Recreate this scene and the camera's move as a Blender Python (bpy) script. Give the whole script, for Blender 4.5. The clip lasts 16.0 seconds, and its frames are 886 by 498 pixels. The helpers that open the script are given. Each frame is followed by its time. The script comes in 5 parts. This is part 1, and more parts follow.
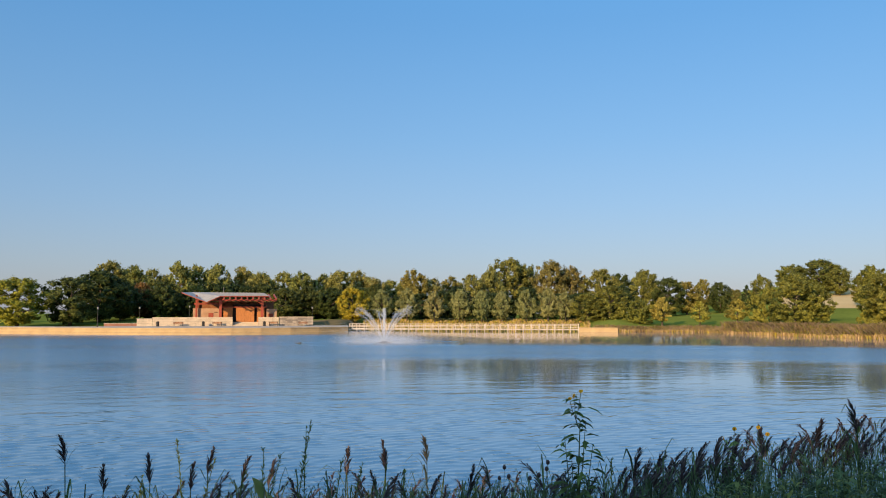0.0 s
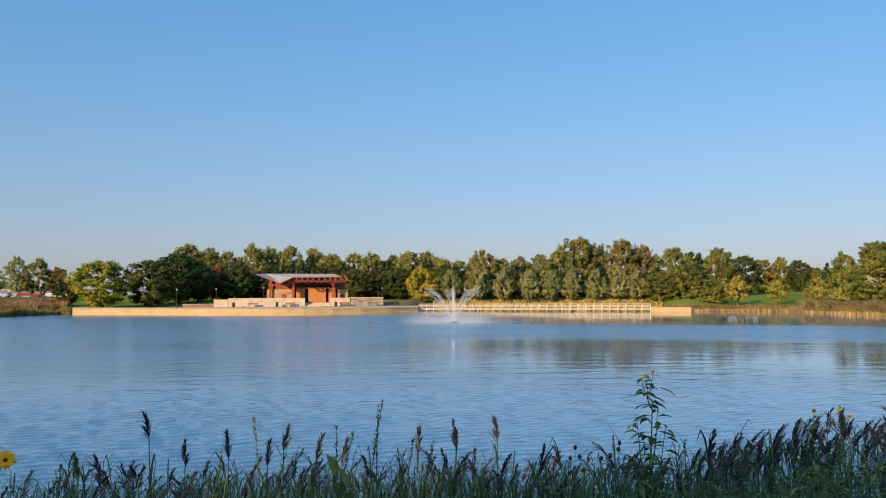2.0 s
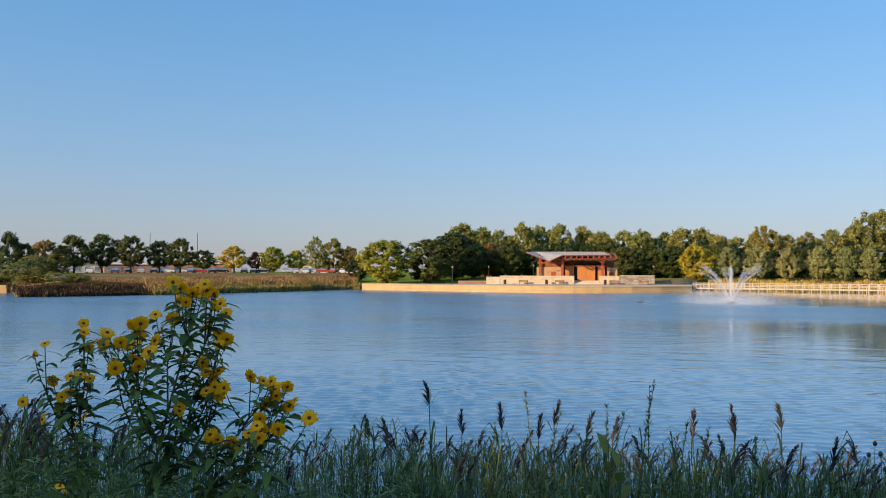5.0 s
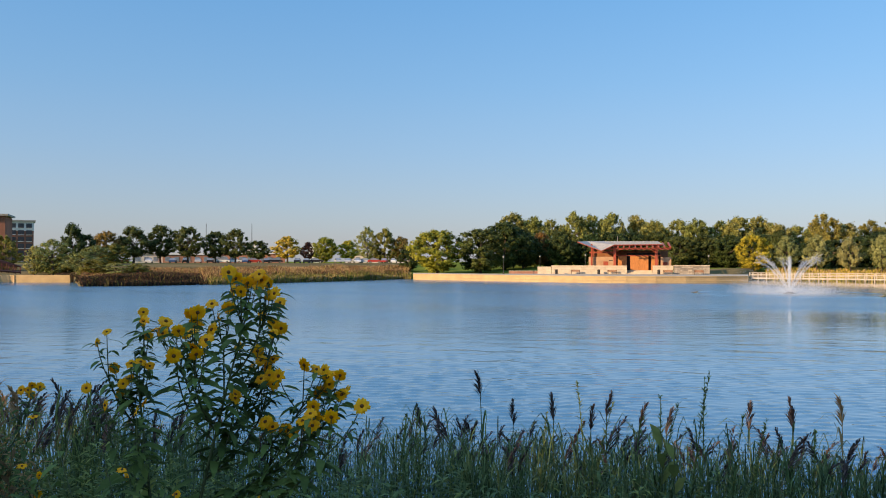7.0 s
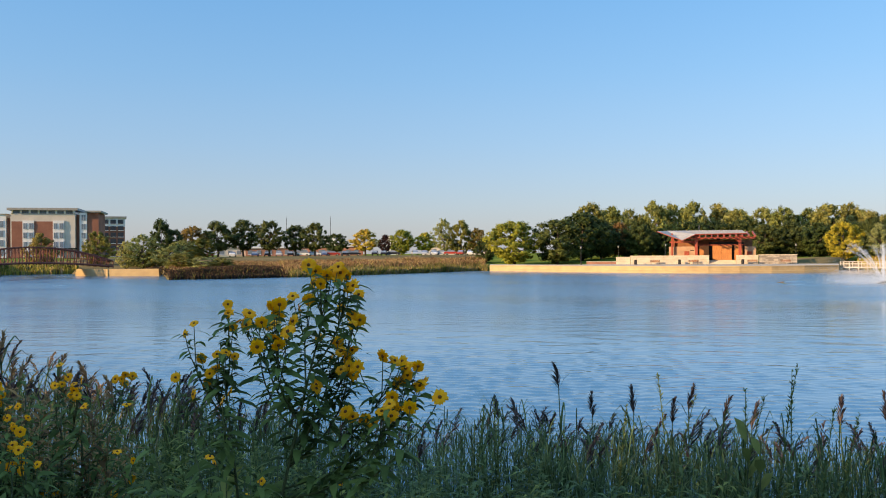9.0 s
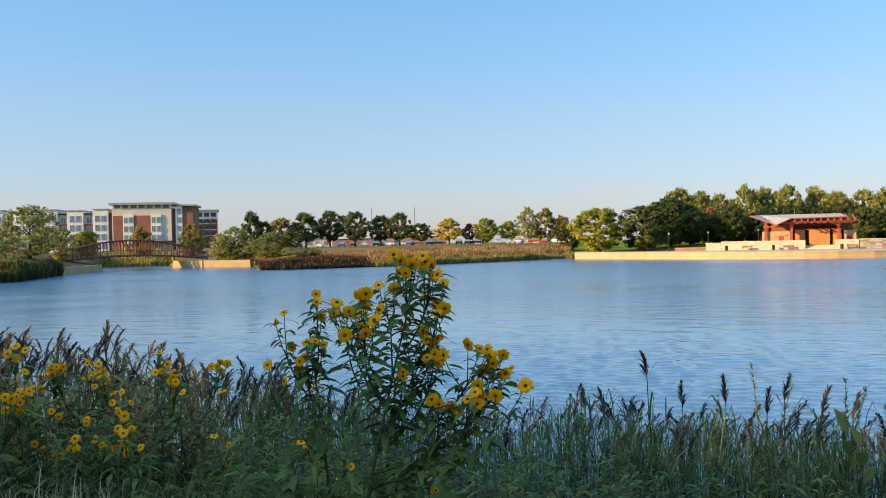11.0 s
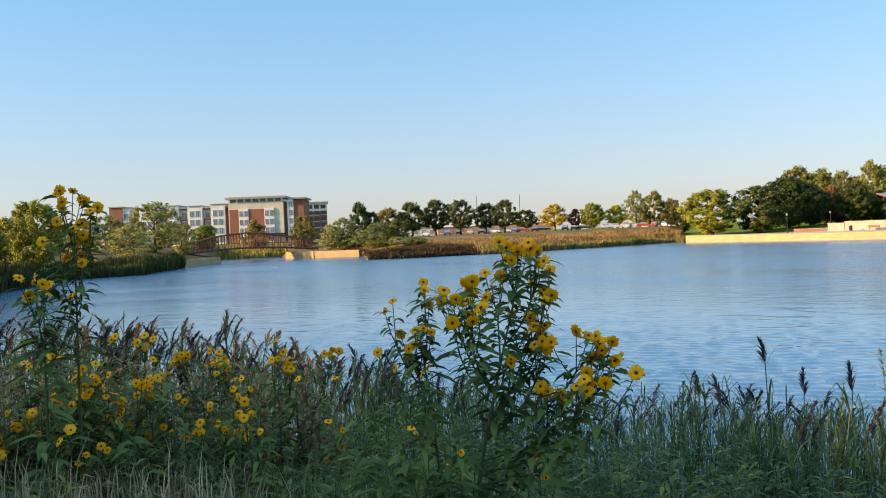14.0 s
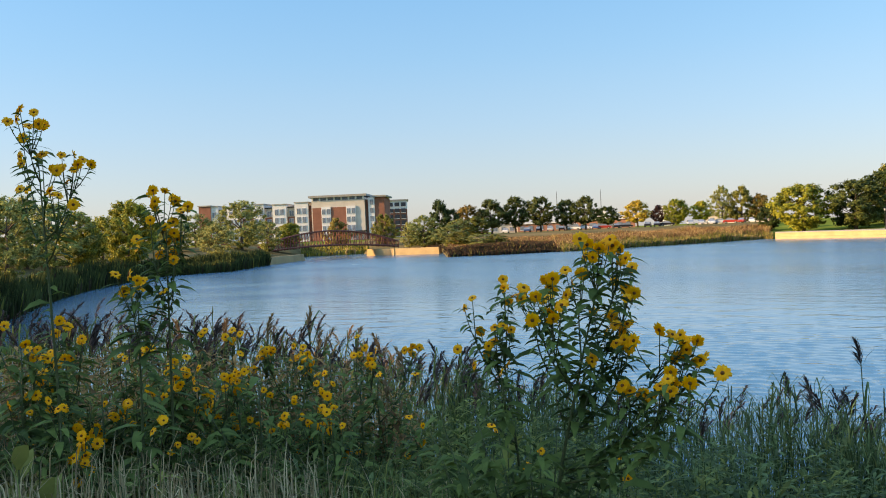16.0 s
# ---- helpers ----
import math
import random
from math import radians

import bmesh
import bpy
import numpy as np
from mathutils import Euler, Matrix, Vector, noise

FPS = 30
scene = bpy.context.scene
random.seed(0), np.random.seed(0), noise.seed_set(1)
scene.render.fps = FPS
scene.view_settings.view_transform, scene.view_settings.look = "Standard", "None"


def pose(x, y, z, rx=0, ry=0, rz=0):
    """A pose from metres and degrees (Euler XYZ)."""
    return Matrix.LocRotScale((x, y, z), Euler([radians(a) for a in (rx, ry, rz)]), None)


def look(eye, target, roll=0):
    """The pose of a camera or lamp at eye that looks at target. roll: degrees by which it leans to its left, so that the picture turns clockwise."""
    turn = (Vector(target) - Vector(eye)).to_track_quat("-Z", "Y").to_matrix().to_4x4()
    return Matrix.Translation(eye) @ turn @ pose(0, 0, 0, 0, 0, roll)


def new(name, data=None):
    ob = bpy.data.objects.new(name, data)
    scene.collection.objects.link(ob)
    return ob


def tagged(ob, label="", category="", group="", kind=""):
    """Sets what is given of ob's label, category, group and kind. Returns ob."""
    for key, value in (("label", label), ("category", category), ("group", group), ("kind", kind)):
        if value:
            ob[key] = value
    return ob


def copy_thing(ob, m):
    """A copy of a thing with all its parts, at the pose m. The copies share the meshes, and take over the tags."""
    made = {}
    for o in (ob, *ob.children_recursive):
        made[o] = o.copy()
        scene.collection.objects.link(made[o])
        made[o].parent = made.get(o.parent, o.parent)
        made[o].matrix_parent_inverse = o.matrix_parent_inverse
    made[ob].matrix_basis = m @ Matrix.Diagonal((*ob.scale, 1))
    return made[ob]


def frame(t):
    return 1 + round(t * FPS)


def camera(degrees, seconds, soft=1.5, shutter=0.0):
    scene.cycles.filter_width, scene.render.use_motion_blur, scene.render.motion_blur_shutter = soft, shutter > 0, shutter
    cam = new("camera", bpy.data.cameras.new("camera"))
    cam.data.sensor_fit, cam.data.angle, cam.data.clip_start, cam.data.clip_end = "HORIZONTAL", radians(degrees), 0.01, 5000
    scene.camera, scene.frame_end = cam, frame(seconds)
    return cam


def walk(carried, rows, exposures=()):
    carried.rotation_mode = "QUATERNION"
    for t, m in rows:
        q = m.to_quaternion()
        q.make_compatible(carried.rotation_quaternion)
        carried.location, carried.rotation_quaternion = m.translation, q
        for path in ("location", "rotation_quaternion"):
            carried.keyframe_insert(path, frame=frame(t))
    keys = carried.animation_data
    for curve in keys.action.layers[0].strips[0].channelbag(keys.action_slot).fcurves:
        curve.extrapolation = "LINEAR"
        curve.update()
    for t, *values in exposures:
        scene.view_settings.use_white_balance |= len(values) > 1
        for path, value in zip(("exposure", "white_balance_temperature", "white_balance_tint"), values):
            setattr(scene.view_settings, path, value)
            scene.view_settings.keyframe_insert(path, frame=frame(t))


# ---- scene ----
from itertools import product

# ---------------------------------------------------------------- camera
EYE = (0.0, 0.0, 4.2)
cam = camera(57.0, 16.0, soft=1.0)
PATH = [
    (0, pose(*EYE, 94.50, 0.00, 0.00)),
    (0.5, pose(*EYE, 94.28, 0.04, 0.65)),
    (1, pose(*EYE, 93.97, 0.07, 1.41)),
    (1.5, pose(*EYE, 93.69, 0.23, 1.99)),
    (2, pose(*EYE, 93.12, 0.24, 4.83)),
    (2.5, pose(*EYE, 92.47, 0.19, 9.84)),
    (3, pose(*EYE, 92.12, 0.08, 12.29)),
    (3.5, pose(*EYE, 91.98, 0.04, 14.59)),
    (4, pose(*EYE, 91.94, -0.07, 19.01)),
    (4.5, pose(*EYE, 91.79, -0.09, 22.11)),
    (4.7, pose(*EYE, 91.72, -0.09, 22.80)),
    (6.8, pose(*EYE, 90.95, -0.03, 26.45)),
    (7, pose(*EYE, 90.88, -0.02, 27.11)),
    (7.5, pose(*EYE, 90.77, 0.11, 28.75)),
    (8, pose(*EYE, 90.67, 0.18, 29.95)),
    (8.2, pose(*EYE, 90.60, 0.22, 30.45)),
    (10.3, pose(*EYE, 89.85, 0.88, 36.05)),
    (10.5, pose(*EYE, 89.78, 0.93, 36.69)),
    (11, pose(*EYE, 89.59, 1.15, 38.35)),
    (11.5, pose(*EYE, 89.34, 1.32, 39.38)),
    (12, pose(*EYE, 89.08, 1.62, 40.82)),
    (12.5, pose(*EYE, 88.90, 1.92, 42.18)),
    (13, pose(*EYE, 88.84, 2.13, 43.52)),
    (13.5, pose(*EYE, 88.85, 2.26, 44.56)),
    (14, pose(*EYE, 88.93, 2.38, 45.74)),
    (14.5, pose(*EYE, 89.10, 2.49, 48.17)),
    (15, pose(*EYE, 89.03, 2.59, 49.78)),
    (15.5, pose(*EYE, 88.95, 2.58, 50.57)),
    (16, pose(*EYE, 88.97, 2.54, 51.33)),
]
walk(cam, PATH, [(0, 0.05, 6500, 10), (4.5, 0.18, 6560, 10), (7.5, 0.30, 6700, 10), (8.2, 0.36, 6750, 10), (10.5, 0.58, 7000, 10), (16, 0.75, 7600, 10)])

# ---------------------------------------------------------------- sky and sun
SUN_BEARING, SUN_HEIGHT = 149.0, 18.0      # degrees to the left of +y, degrees up
world = bpy.data.worlds.new("sky")
scene.world = world
world.use_nodes = True
wn = world.node_tree.nodes
sky = wn.new("ShaderNodeTexSky")
sky.sky_type, sky.sun_disc = "NISHITA", False
sky.sun_elevation, sky.sun_rotation = radians(SUN_HEIGHT), radians(-SUN_BEARING)
sky.altitude, sky.air_density, sky.dust_density, sky.ozone_density = 100, 1.0, 0.8, 3.6
# clear evening air: haze holds back the horizon glow, the sky above is a deep blue
sky_way, sky_up, haze, tint = wn.new("ShaderNodeTexCoord"), wn.new("ShaderNodeSeparateXYZ"), wn.new("ShaderNodeValToRGB"), wn.new("ShaderNodeMix")
tint.data_type, tint.blend_type = "RGBA", "MULTIPLY"
tint.inputs[0].default_value = 1.0
tint.clamp_result = False
ramp = haze.color_ramp
ramp.elements[0].position, ramp.elements[0].color = 0.0, (0.50, 0.42, 0.505, 1)
ramp.elements[1].position, ramp.elements[1].color = 0.40, (0.57, 0.81, 0.84, 1)
ramp.elements.new(0.62).color = (0.85, 1.0, 1.0, 1)
# unseen zenith brightened beyond a natural sky, as fill light for shaded plants
ramp.elements.new(0.85).color = (3.6, 3.5, 3.1, 1)
middle = ramp.elements.new(0.17)
middle.color = (0.58, 0.60, 0.63, 1)
world.node_tree.links.new(sky_way.outputs["Generated"], sky_up.inputs[0])
world.node_tree.links.new(sky_up.outputs["Z"], haze.inputs[0])
world.node_tree.links.new(sky.outputs[0], tint.inputs[6])
world.node_tree.links.new(haze.outputs[0], tint.inputs[7])
world.node_tree.links.new(tint.outputs[2], wn["Background"].inputs[0])
wn["Background"].inputs[1].default_value = 0.225
# even evening haze over the low sky, the same all round
veil, veil_colour, veil_share, sky_mix = wn.new("ShaderNodeBackground"), wn.new("ShaderNodeValToRGB"), wn.new("ShaderNodeMapRange"), wn.new("ShaderNodeMixShader")
for k, (at, colour) in enumerate(((0.0, (0.42, 0.46, 0.50)), (0.9, (0.115, 0.32, 0.66)), (0.06, (0.36, 0.455, 0.55)), (0.13, (0.275, 0.435, 0.63)), (0.21, (0.20, 0.40, 0.66)), (0.36, (0.11, 0.32, 0.66)))):
    e = veil_colour.color_ramp.elements[k] if k < 2 else veil_colour.color_ramp.elements.new(at)
    e.position, e.color = at, (*colour, 1)
veil_share.inputs[1].default_value, veil_share.inputs[2].default_value = 0.34, 0.50
veil_share.inputs[3].default_value, veil_share.inputs[4].default_value = 0.5, 0.0
for a, b in ((sky_up.outputs["Z"], veil_colour.inputs[0]), (veil_colour.outputs[0], veil.inputs[0]), (sky_up.outputs["Z"], veil_share.inputs[0]), (veil_share.outputs[0], sky_mix.inputs[0]),
             (wn["Background"].outputs[0], sky_mix.inputs[1]), (veil.outputs[0], sky_mix.inputs[2]), (sky_mix.outputs[0], wn["World Output"].inputs[0])):
    world.node_tree.links.new(a, b)
sun_data = bpy.data.lights.new("sun", "SUN")
sun_data.energy, sun_data.angle, sun_data.color = 6.3, radians(0.6), (1.0, 0.70, 0.40)
sun = new("sun", sun_data)
sb, se = radians(SUN_BEARING), radians(SUN_HEIGHT)
toward_sun = Vector((-math.sin(sb) * math.cos(se), math.cos(sb) * math.cos(se), math.sin(se)))
sun.matrix_basis = look(toward_sun * 50, (0, 0, 0))


# ---------------------------------------------------------------- materials
def material(name, base, dark=None, rough=0.7, scale=3.0, fine=40.0, bump=0.15, metal=0.0, random_tint=0.0, island=0.0, leaf=0.0, specular=0.25, coords="Object", stretch=(1, 1, 1)):
    """A surface with coarse and fine variation, an optional tint by object or by island, and an optional share of translucency."""
    m = bpy.data.materials.new(name)
    m.use_nodes = True
    nt = m.node_tree
    n, link = nt.nodes, nt.links.new
    b = n["Principled BSDF"]
    dark = dark or tuple(c * 0.6 for c in base)
    tc = n.new("ShaderNodeTexCoord")
    mp = n.new("ShaderNodeMapping")
    mp.inputs["Scale"].default_value = stretch
    link(tc.outputs[coords], mp.inputs[0])
    n1, n2 = n.new("ShaderNodeTexNoise"), n.new("ShaderNodeTexNoise")
    n1.inputs["Scale"].default_value, n2.inputs["Scale"].default_value = scale, fine
    n1.inputs["Detail"].default_value, n2.inputs["Detail"].default_value = 4, 3
    link(mp.outputs[0], n1.inputs["Vector"])
    link(mp.outputs[0], n2.inputs["Vector"])
    add = n.new("ShaderNodeMath")
    add.operation = "MULTIPLY_ADD"
    link(n2.outputs[0], add.inputs[0])
    add.inputs[1].default_value = 0.45
    link(n1.outputs[0], add.inputs[2])
    ramp = n.new("ShaderNodeValToRGB")
    ramp.color_ramp.elements[0].position, ramp.color_ramp.elements[1].position = 0.5, 0.95
    ramp.color_ramp.elements[0].color, ramp.color_ramp.elements[1].color = (*dark, 1), (*base, 1)
    fac = add.outputs[0]
    if island or random_tint:
        source = n.new("ShaderNodeNewGeometry").outputs["Random Per Island"] if island else n.new("ShaderNodeObjectInfo").outputs["Random"]
        mix = n.new("ShaderNodeMath")
        mix.operation = "MULTIPLY_ADD"
        link(source, mix.inputs[0])
        mix.inputs[1].default_value = island or random_tint
        off = n.new("ShaderNodeMath")
        off.operation = "SUBTRACT"
        link(fac, off.inputs[0])
        off.inputs[1].default_value = (island or random_tint) * 0.5
        link(off.outputs[0], mix.inputs[2])
        fac = mix.outputs[0]
    link(fac, ramp.inputs[0])
    colour = ramp.outputs[0]
    if island and random_tint:
        hsv, ob = n.new("ShaderNodeHueSaturation"), n.new("ShaderNodeObjectInfo")
        rng = n.new("ShaderNodeMapRange")
        link(ob.outputs["Random"], rng.inputs[0])
        rng.inputs[3].default_value, rng.inputs[4].default_value = 1 - random_tint, 1 + random_tint
        link(rng.outputs[0], hsv.inputs["Value"])
        hue = n.new("ShaderNodeMapRange")
        link(ob.outputs["Random"], hue.inputs[0])
        hue.inputs[3].default_value, hue.inputs[4].default_value = 0.515, 0.475
        link(hue.outputs[0], hsv.inputs["Hue"])
        link(colour, hsv.inputs["Color"])
        colour = hsv.outputs[0]
    link(colour, b.inputs["Base Color"])
    b.inputs["Roughness"].default_value, b.inputs["Metallic"].default_value = rough, metal
    b.inputs["Specular IOR Level"].default_value = specular
    if bump:
        bp = n.new("ShaderNodeBump")
        bp.inputs["Strength"].default_value = bump
        link(add.outputs[0], bp.inputs["Height"])
        link(bp.outputs[0], b.inputs["Normal"])
    if leaf:
        tr, mx = n.new("ShaderNodeBsdfTranslucent"), n.new("ShaderNodeMixShader")
        link(colour, tr.inputs[0])
        mx.inputs[0].default_value = leaf
        link(b.outputs[0], mx.inputs[1])
        link(tr.outputs[0], mx.inputs[2])
        link(mx.outputs[0], n["Material Output"].inputs[0])
    return m


def foliage(name, base, dark, tint=0.15):
    return material(name, base, dark, rough=0.65, scale=0.35, fine=2.0, bump=0, island=0.38, random_tint=tint, leaf=0.36, specular=0.2)


BARK = material("bark", (0.16, 0.12, 0.085), (0.05, 0.04, 0.03), 0.9, 2, 18, 0.5)
LEAF = {
    "tall": foliage("grey_green_leaves", (0.50, 0.48, 0.11), (0.085, 0.10, 0.027)),
    "dark": foliage("deep_green_leaves", (0.15, 0.18, 0.04), (0.026, 0.042, 0.012), 0.2),
    "round": foliage("olive_leaves", (0.50, 0.49, 0.17), (0.13, 0.15, 0.05), 0.1),
    "broad": foliage("mid_green_leaves", (0.40, 0.39, 0.075), (0.055, 0.07, 0.018)),
    "shrubby": foliage("bank_green_leaves", (0.40, 0.38, 0.065), (0.065, 0.08, 0.017)),
    "yellowgreen": foliage("yellow_green_leaves", (0.48, 0.46, 0.045), (0.09, 0.12, 0.02), 0.1),
    "yellow": foliage("bright_yellow_leaves", (0.70, 0.58, 0.04), (0.16, 0.17, 0.02), 0.1),
    "gold": foliage("gold_leaves", (0.80, 0.66, 0.07), (0.26, 0.21, 0.035), 0.1),
    "golden": foliage("fading_gold_leaves", (0.47, 0.40, 0.085), (0.13, 0.12, 0.025), 0.15),
    "orange": foliage("orange_leaves", (0.46, 0.28, 0.06), (0.10, 0.08, 0.025), 0.15),
    "russet": foliage("russet_leaves", (0.42, 0.35, 0.10), (0.11, 0.10, 0.027), 0.15),
    "maroon": foliage("maroon_leaves", (0.117, 0.05, 0.0391), (0.02, 0.012, 0.012), 0.1),
    "young": foliage("pale_yellow_leaves", (0.7, 0.634, 0.104), (0.14, 0.14, 0.03), 0.1),
    "willow": foliage("willow_leaves", (0.54, 0.54, 0.16), (0.12, 0.14, 0.04), 0.15),
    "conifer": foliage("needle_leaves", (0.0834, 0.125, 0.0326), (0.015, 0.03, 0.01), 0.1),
}
LEAF["lot"] = LEAF["dark"]
# needle colour reused to paint the shade under the wood's canopy
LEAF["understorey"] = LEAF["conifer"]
STONE = material("pale_limestone", (0.58, 0.47, 0.34), (0.44, 0.36, 0.26), 0.85, 0.7, 6, 0.3, random_tint=0.3)
ROUGH_STONE = material("grey_rubble_stone", (0.40, 0.34, 0.27), (0.20, 0.17, 0.14), 0.9, 0.9, 5, 0.4, random_tint=0.5)
CONCRETE = material("buff_concrete", (0.47, 0.335, 0.165), (0.36, 0.25, 0.125), 0.85, 0.5, 9, 0.2)
PAVING = material("buff_paving", (0.46, 0.38, 0.28), (0.33, 0.27, 0.20), 0.85, 0.4, 7, 0.1)
BLOCK = material("tan_block_wall", (0.46, 0.29, 0.18), (0.34, 0.21, 0.13), 0.85, 1, 9, 0.15)
REDPAINT = material("red_painted_steel", (0.36, 0.075, 0.04), (0.22, 0.05, 0.03), 0.5, 2, 20, 0.05)
ROOFMETAL = material("grey_standing_seam_metal", (0.36, 0.33, 0.29), (0.26, 0.24, 0.21), 0.7, 1, 12, 0.05)
SOFFIT = material("stained_wood_soffit", (0.30, 0.12, 0.05), (0.16, 0.07, 0.03), 0.6, 1, 14, 0.1)
DOORWOOD = material("orange_brown_wood", (0.52, 0.21, 0.065), (0.34, 0.14, 0.045), 0.55, 2, 22, 0.1, stretch=(4, 4, 0.5))
BRICK = material("salmon_brick", (0.42, 0.20, 0.13), (0.28, 0.13, 0.09), 0.85, 1, 12, 0.2)
DARK = material("dark_interior", (0.03, 0.028, 0.026), None, 0.8, 1, 9, 0.05)
BLACKMETAL = material("black_painted_metal", (0.03, 0.03, 0.03), None, 0.45, 2, 20, 0.05)
LAMPGLASS = material("frosted_lamp_glass", (0.36, 0.36, 0.33), None, 0.3, 2, 9, 0)
TIMBER = material("weathered_pale_timber", (0.56, 0.48, 0.38), (0.38, 0.32, 0.25), 0.8, 1, 15, 0.2, random_tint=0.2)
WHITEWALL = material("white_render_wall", (0.72, 0.70, 0.67), (0.60, 0.58, 0.56), 0.8, 0.3, 5, 0.05)
CREAM = material("cream_panel_wall", (0.62, 0.55, 0.46), (0.52, 0.46, 0.39), 0.8, 0.3, 5, 0.05)
HOTELBRICK = material("red_brown_brick", (0.30, 0.13, 0.085), (0.21, 0.09, 0.06), 0.9, 0.3, 6, 0.1)
GLASS = material("dark_window_glass", (0.22, 0.26, 0.31), (0.12, 0.14, 0.17), 0.15, 0.5, 3, 0)
DARKGLASS = material("dark_tinted_glass", (0.05, 0.055, 0.065), (0.03, 0.033, 0.04), 0.15, 0.5, 3, 0)
RUST = material("rust_brown_steel", (0.24, 0.085, 0.055), (0.13, 0.045, 0.03), 0.7, 2, 20, 0.1)
RUBBER = material("black_rubber", (0.02, 0.02, 0.02), None, 0.8, 2, 20, 0.05)


def soil_material():
    """Mown lawn far off, rough bank soil near by, from position alone."""
    m = material("grass_ground", (0.17, 0.20, 0.035), (0.085, 0.11, 0.02), 1.0, 0.06, 1.5, 0.3, specular=0.0)
    return m


LAWN = soil_material()
DRYBANK = material("dry_grass_bank", (0.19, 0.14, 0.07), (0.10, 0.085, 0.04), 1.0, 0.12, 1.5, 0.3, specular=0.0)
TANFIELD = material("dry_tan_field", (0.55, 0.40, 0.19), (0.42, 0.31, 0.14), 1.0, 0.05, 1.2, 0.2, specular=0.0)


def water_material():
    m = bpy.data.materials.new("rippled_lake_water")
    m.use_nodes = True
    n, link = m.node_tree.nodes, m.node_tree.links.new
    b = n["Principled BSDF"]
    b.inputs["Base Color"].default_value = (0.062, 0.142, 0.215, 1)
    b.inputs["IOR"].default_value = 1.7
    tc = n.new("ShaderNodeTexCoord")
    heights = []
    for turn, scale, stretch, weight in ((24, 1.3, 0.30, 1.0), (12, 3.0, 0.40, 0.35), (40, 0.3, 0.5, 0.7)):
        mp, tex, mul = n.new("ShaderNodeMapping"), n.new("ShaderNodeTexNoise"), n.new("ShaderNodeMath")
        mp.vector_type = "TEXTURE"
        mp.inputs["Rotation"].default_value = (0, 0, radians(turn))
        mp.inputs["Scale"].default_value = (1 / stretch, 1, 1)
        tex.inputs["Scale"].default_value, tex.inputs["Detail"].default_value = scale, 2.5
        link(tc.outputs["Object"], mp.inputs[0])
        link(mp.outputs[0], tex.inputs["Vector"])
        mul.operation, mul.inputs[1].default_value = "MULTIPLY", weight
        link(tex.outputs[0], mul.inputs[0])
        heights.append(mul.outputs[0])
    total = heights[0]
    for h in heights[1:]:
        a = n.new("ShaderNodeMath")
        link(total, a.inputs[0])
        link(h, a.inputs[1])
        total = a.outputs[0]
    bp = n.new("ShaderNodeBump")
    bp.inputs["Strength"].default_value, bp.inputs["Distance"].default_value = 1.0, 0.06
    wind, blown, rough = n.new("ShaderNodeAttribute"), n.new("ShaderNodeMath"), n.new("ShaderNodeMath")
    rough.operation, rough.inputs[1].default_value, rough.inputs[2].default_value = "MULTIPLY_ADD", 0.27, 0.015
    link(wind.outputs["Fac"], rough.inputs[0])
    link(rough.outputs[0], b.inputs["Roughness"])
    wind.attribute_name = "wind"
    blown.operation = "MULTIPLY"
    link(total, blown.inputs[0])
    link(wind.outputs["Fac"], blown.inputs[1])
    link(blown.outputs[0], bp.inputs["Height"])
    link(bp.outputs[0], b.inputs["Normal"])
    return m


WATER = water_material()


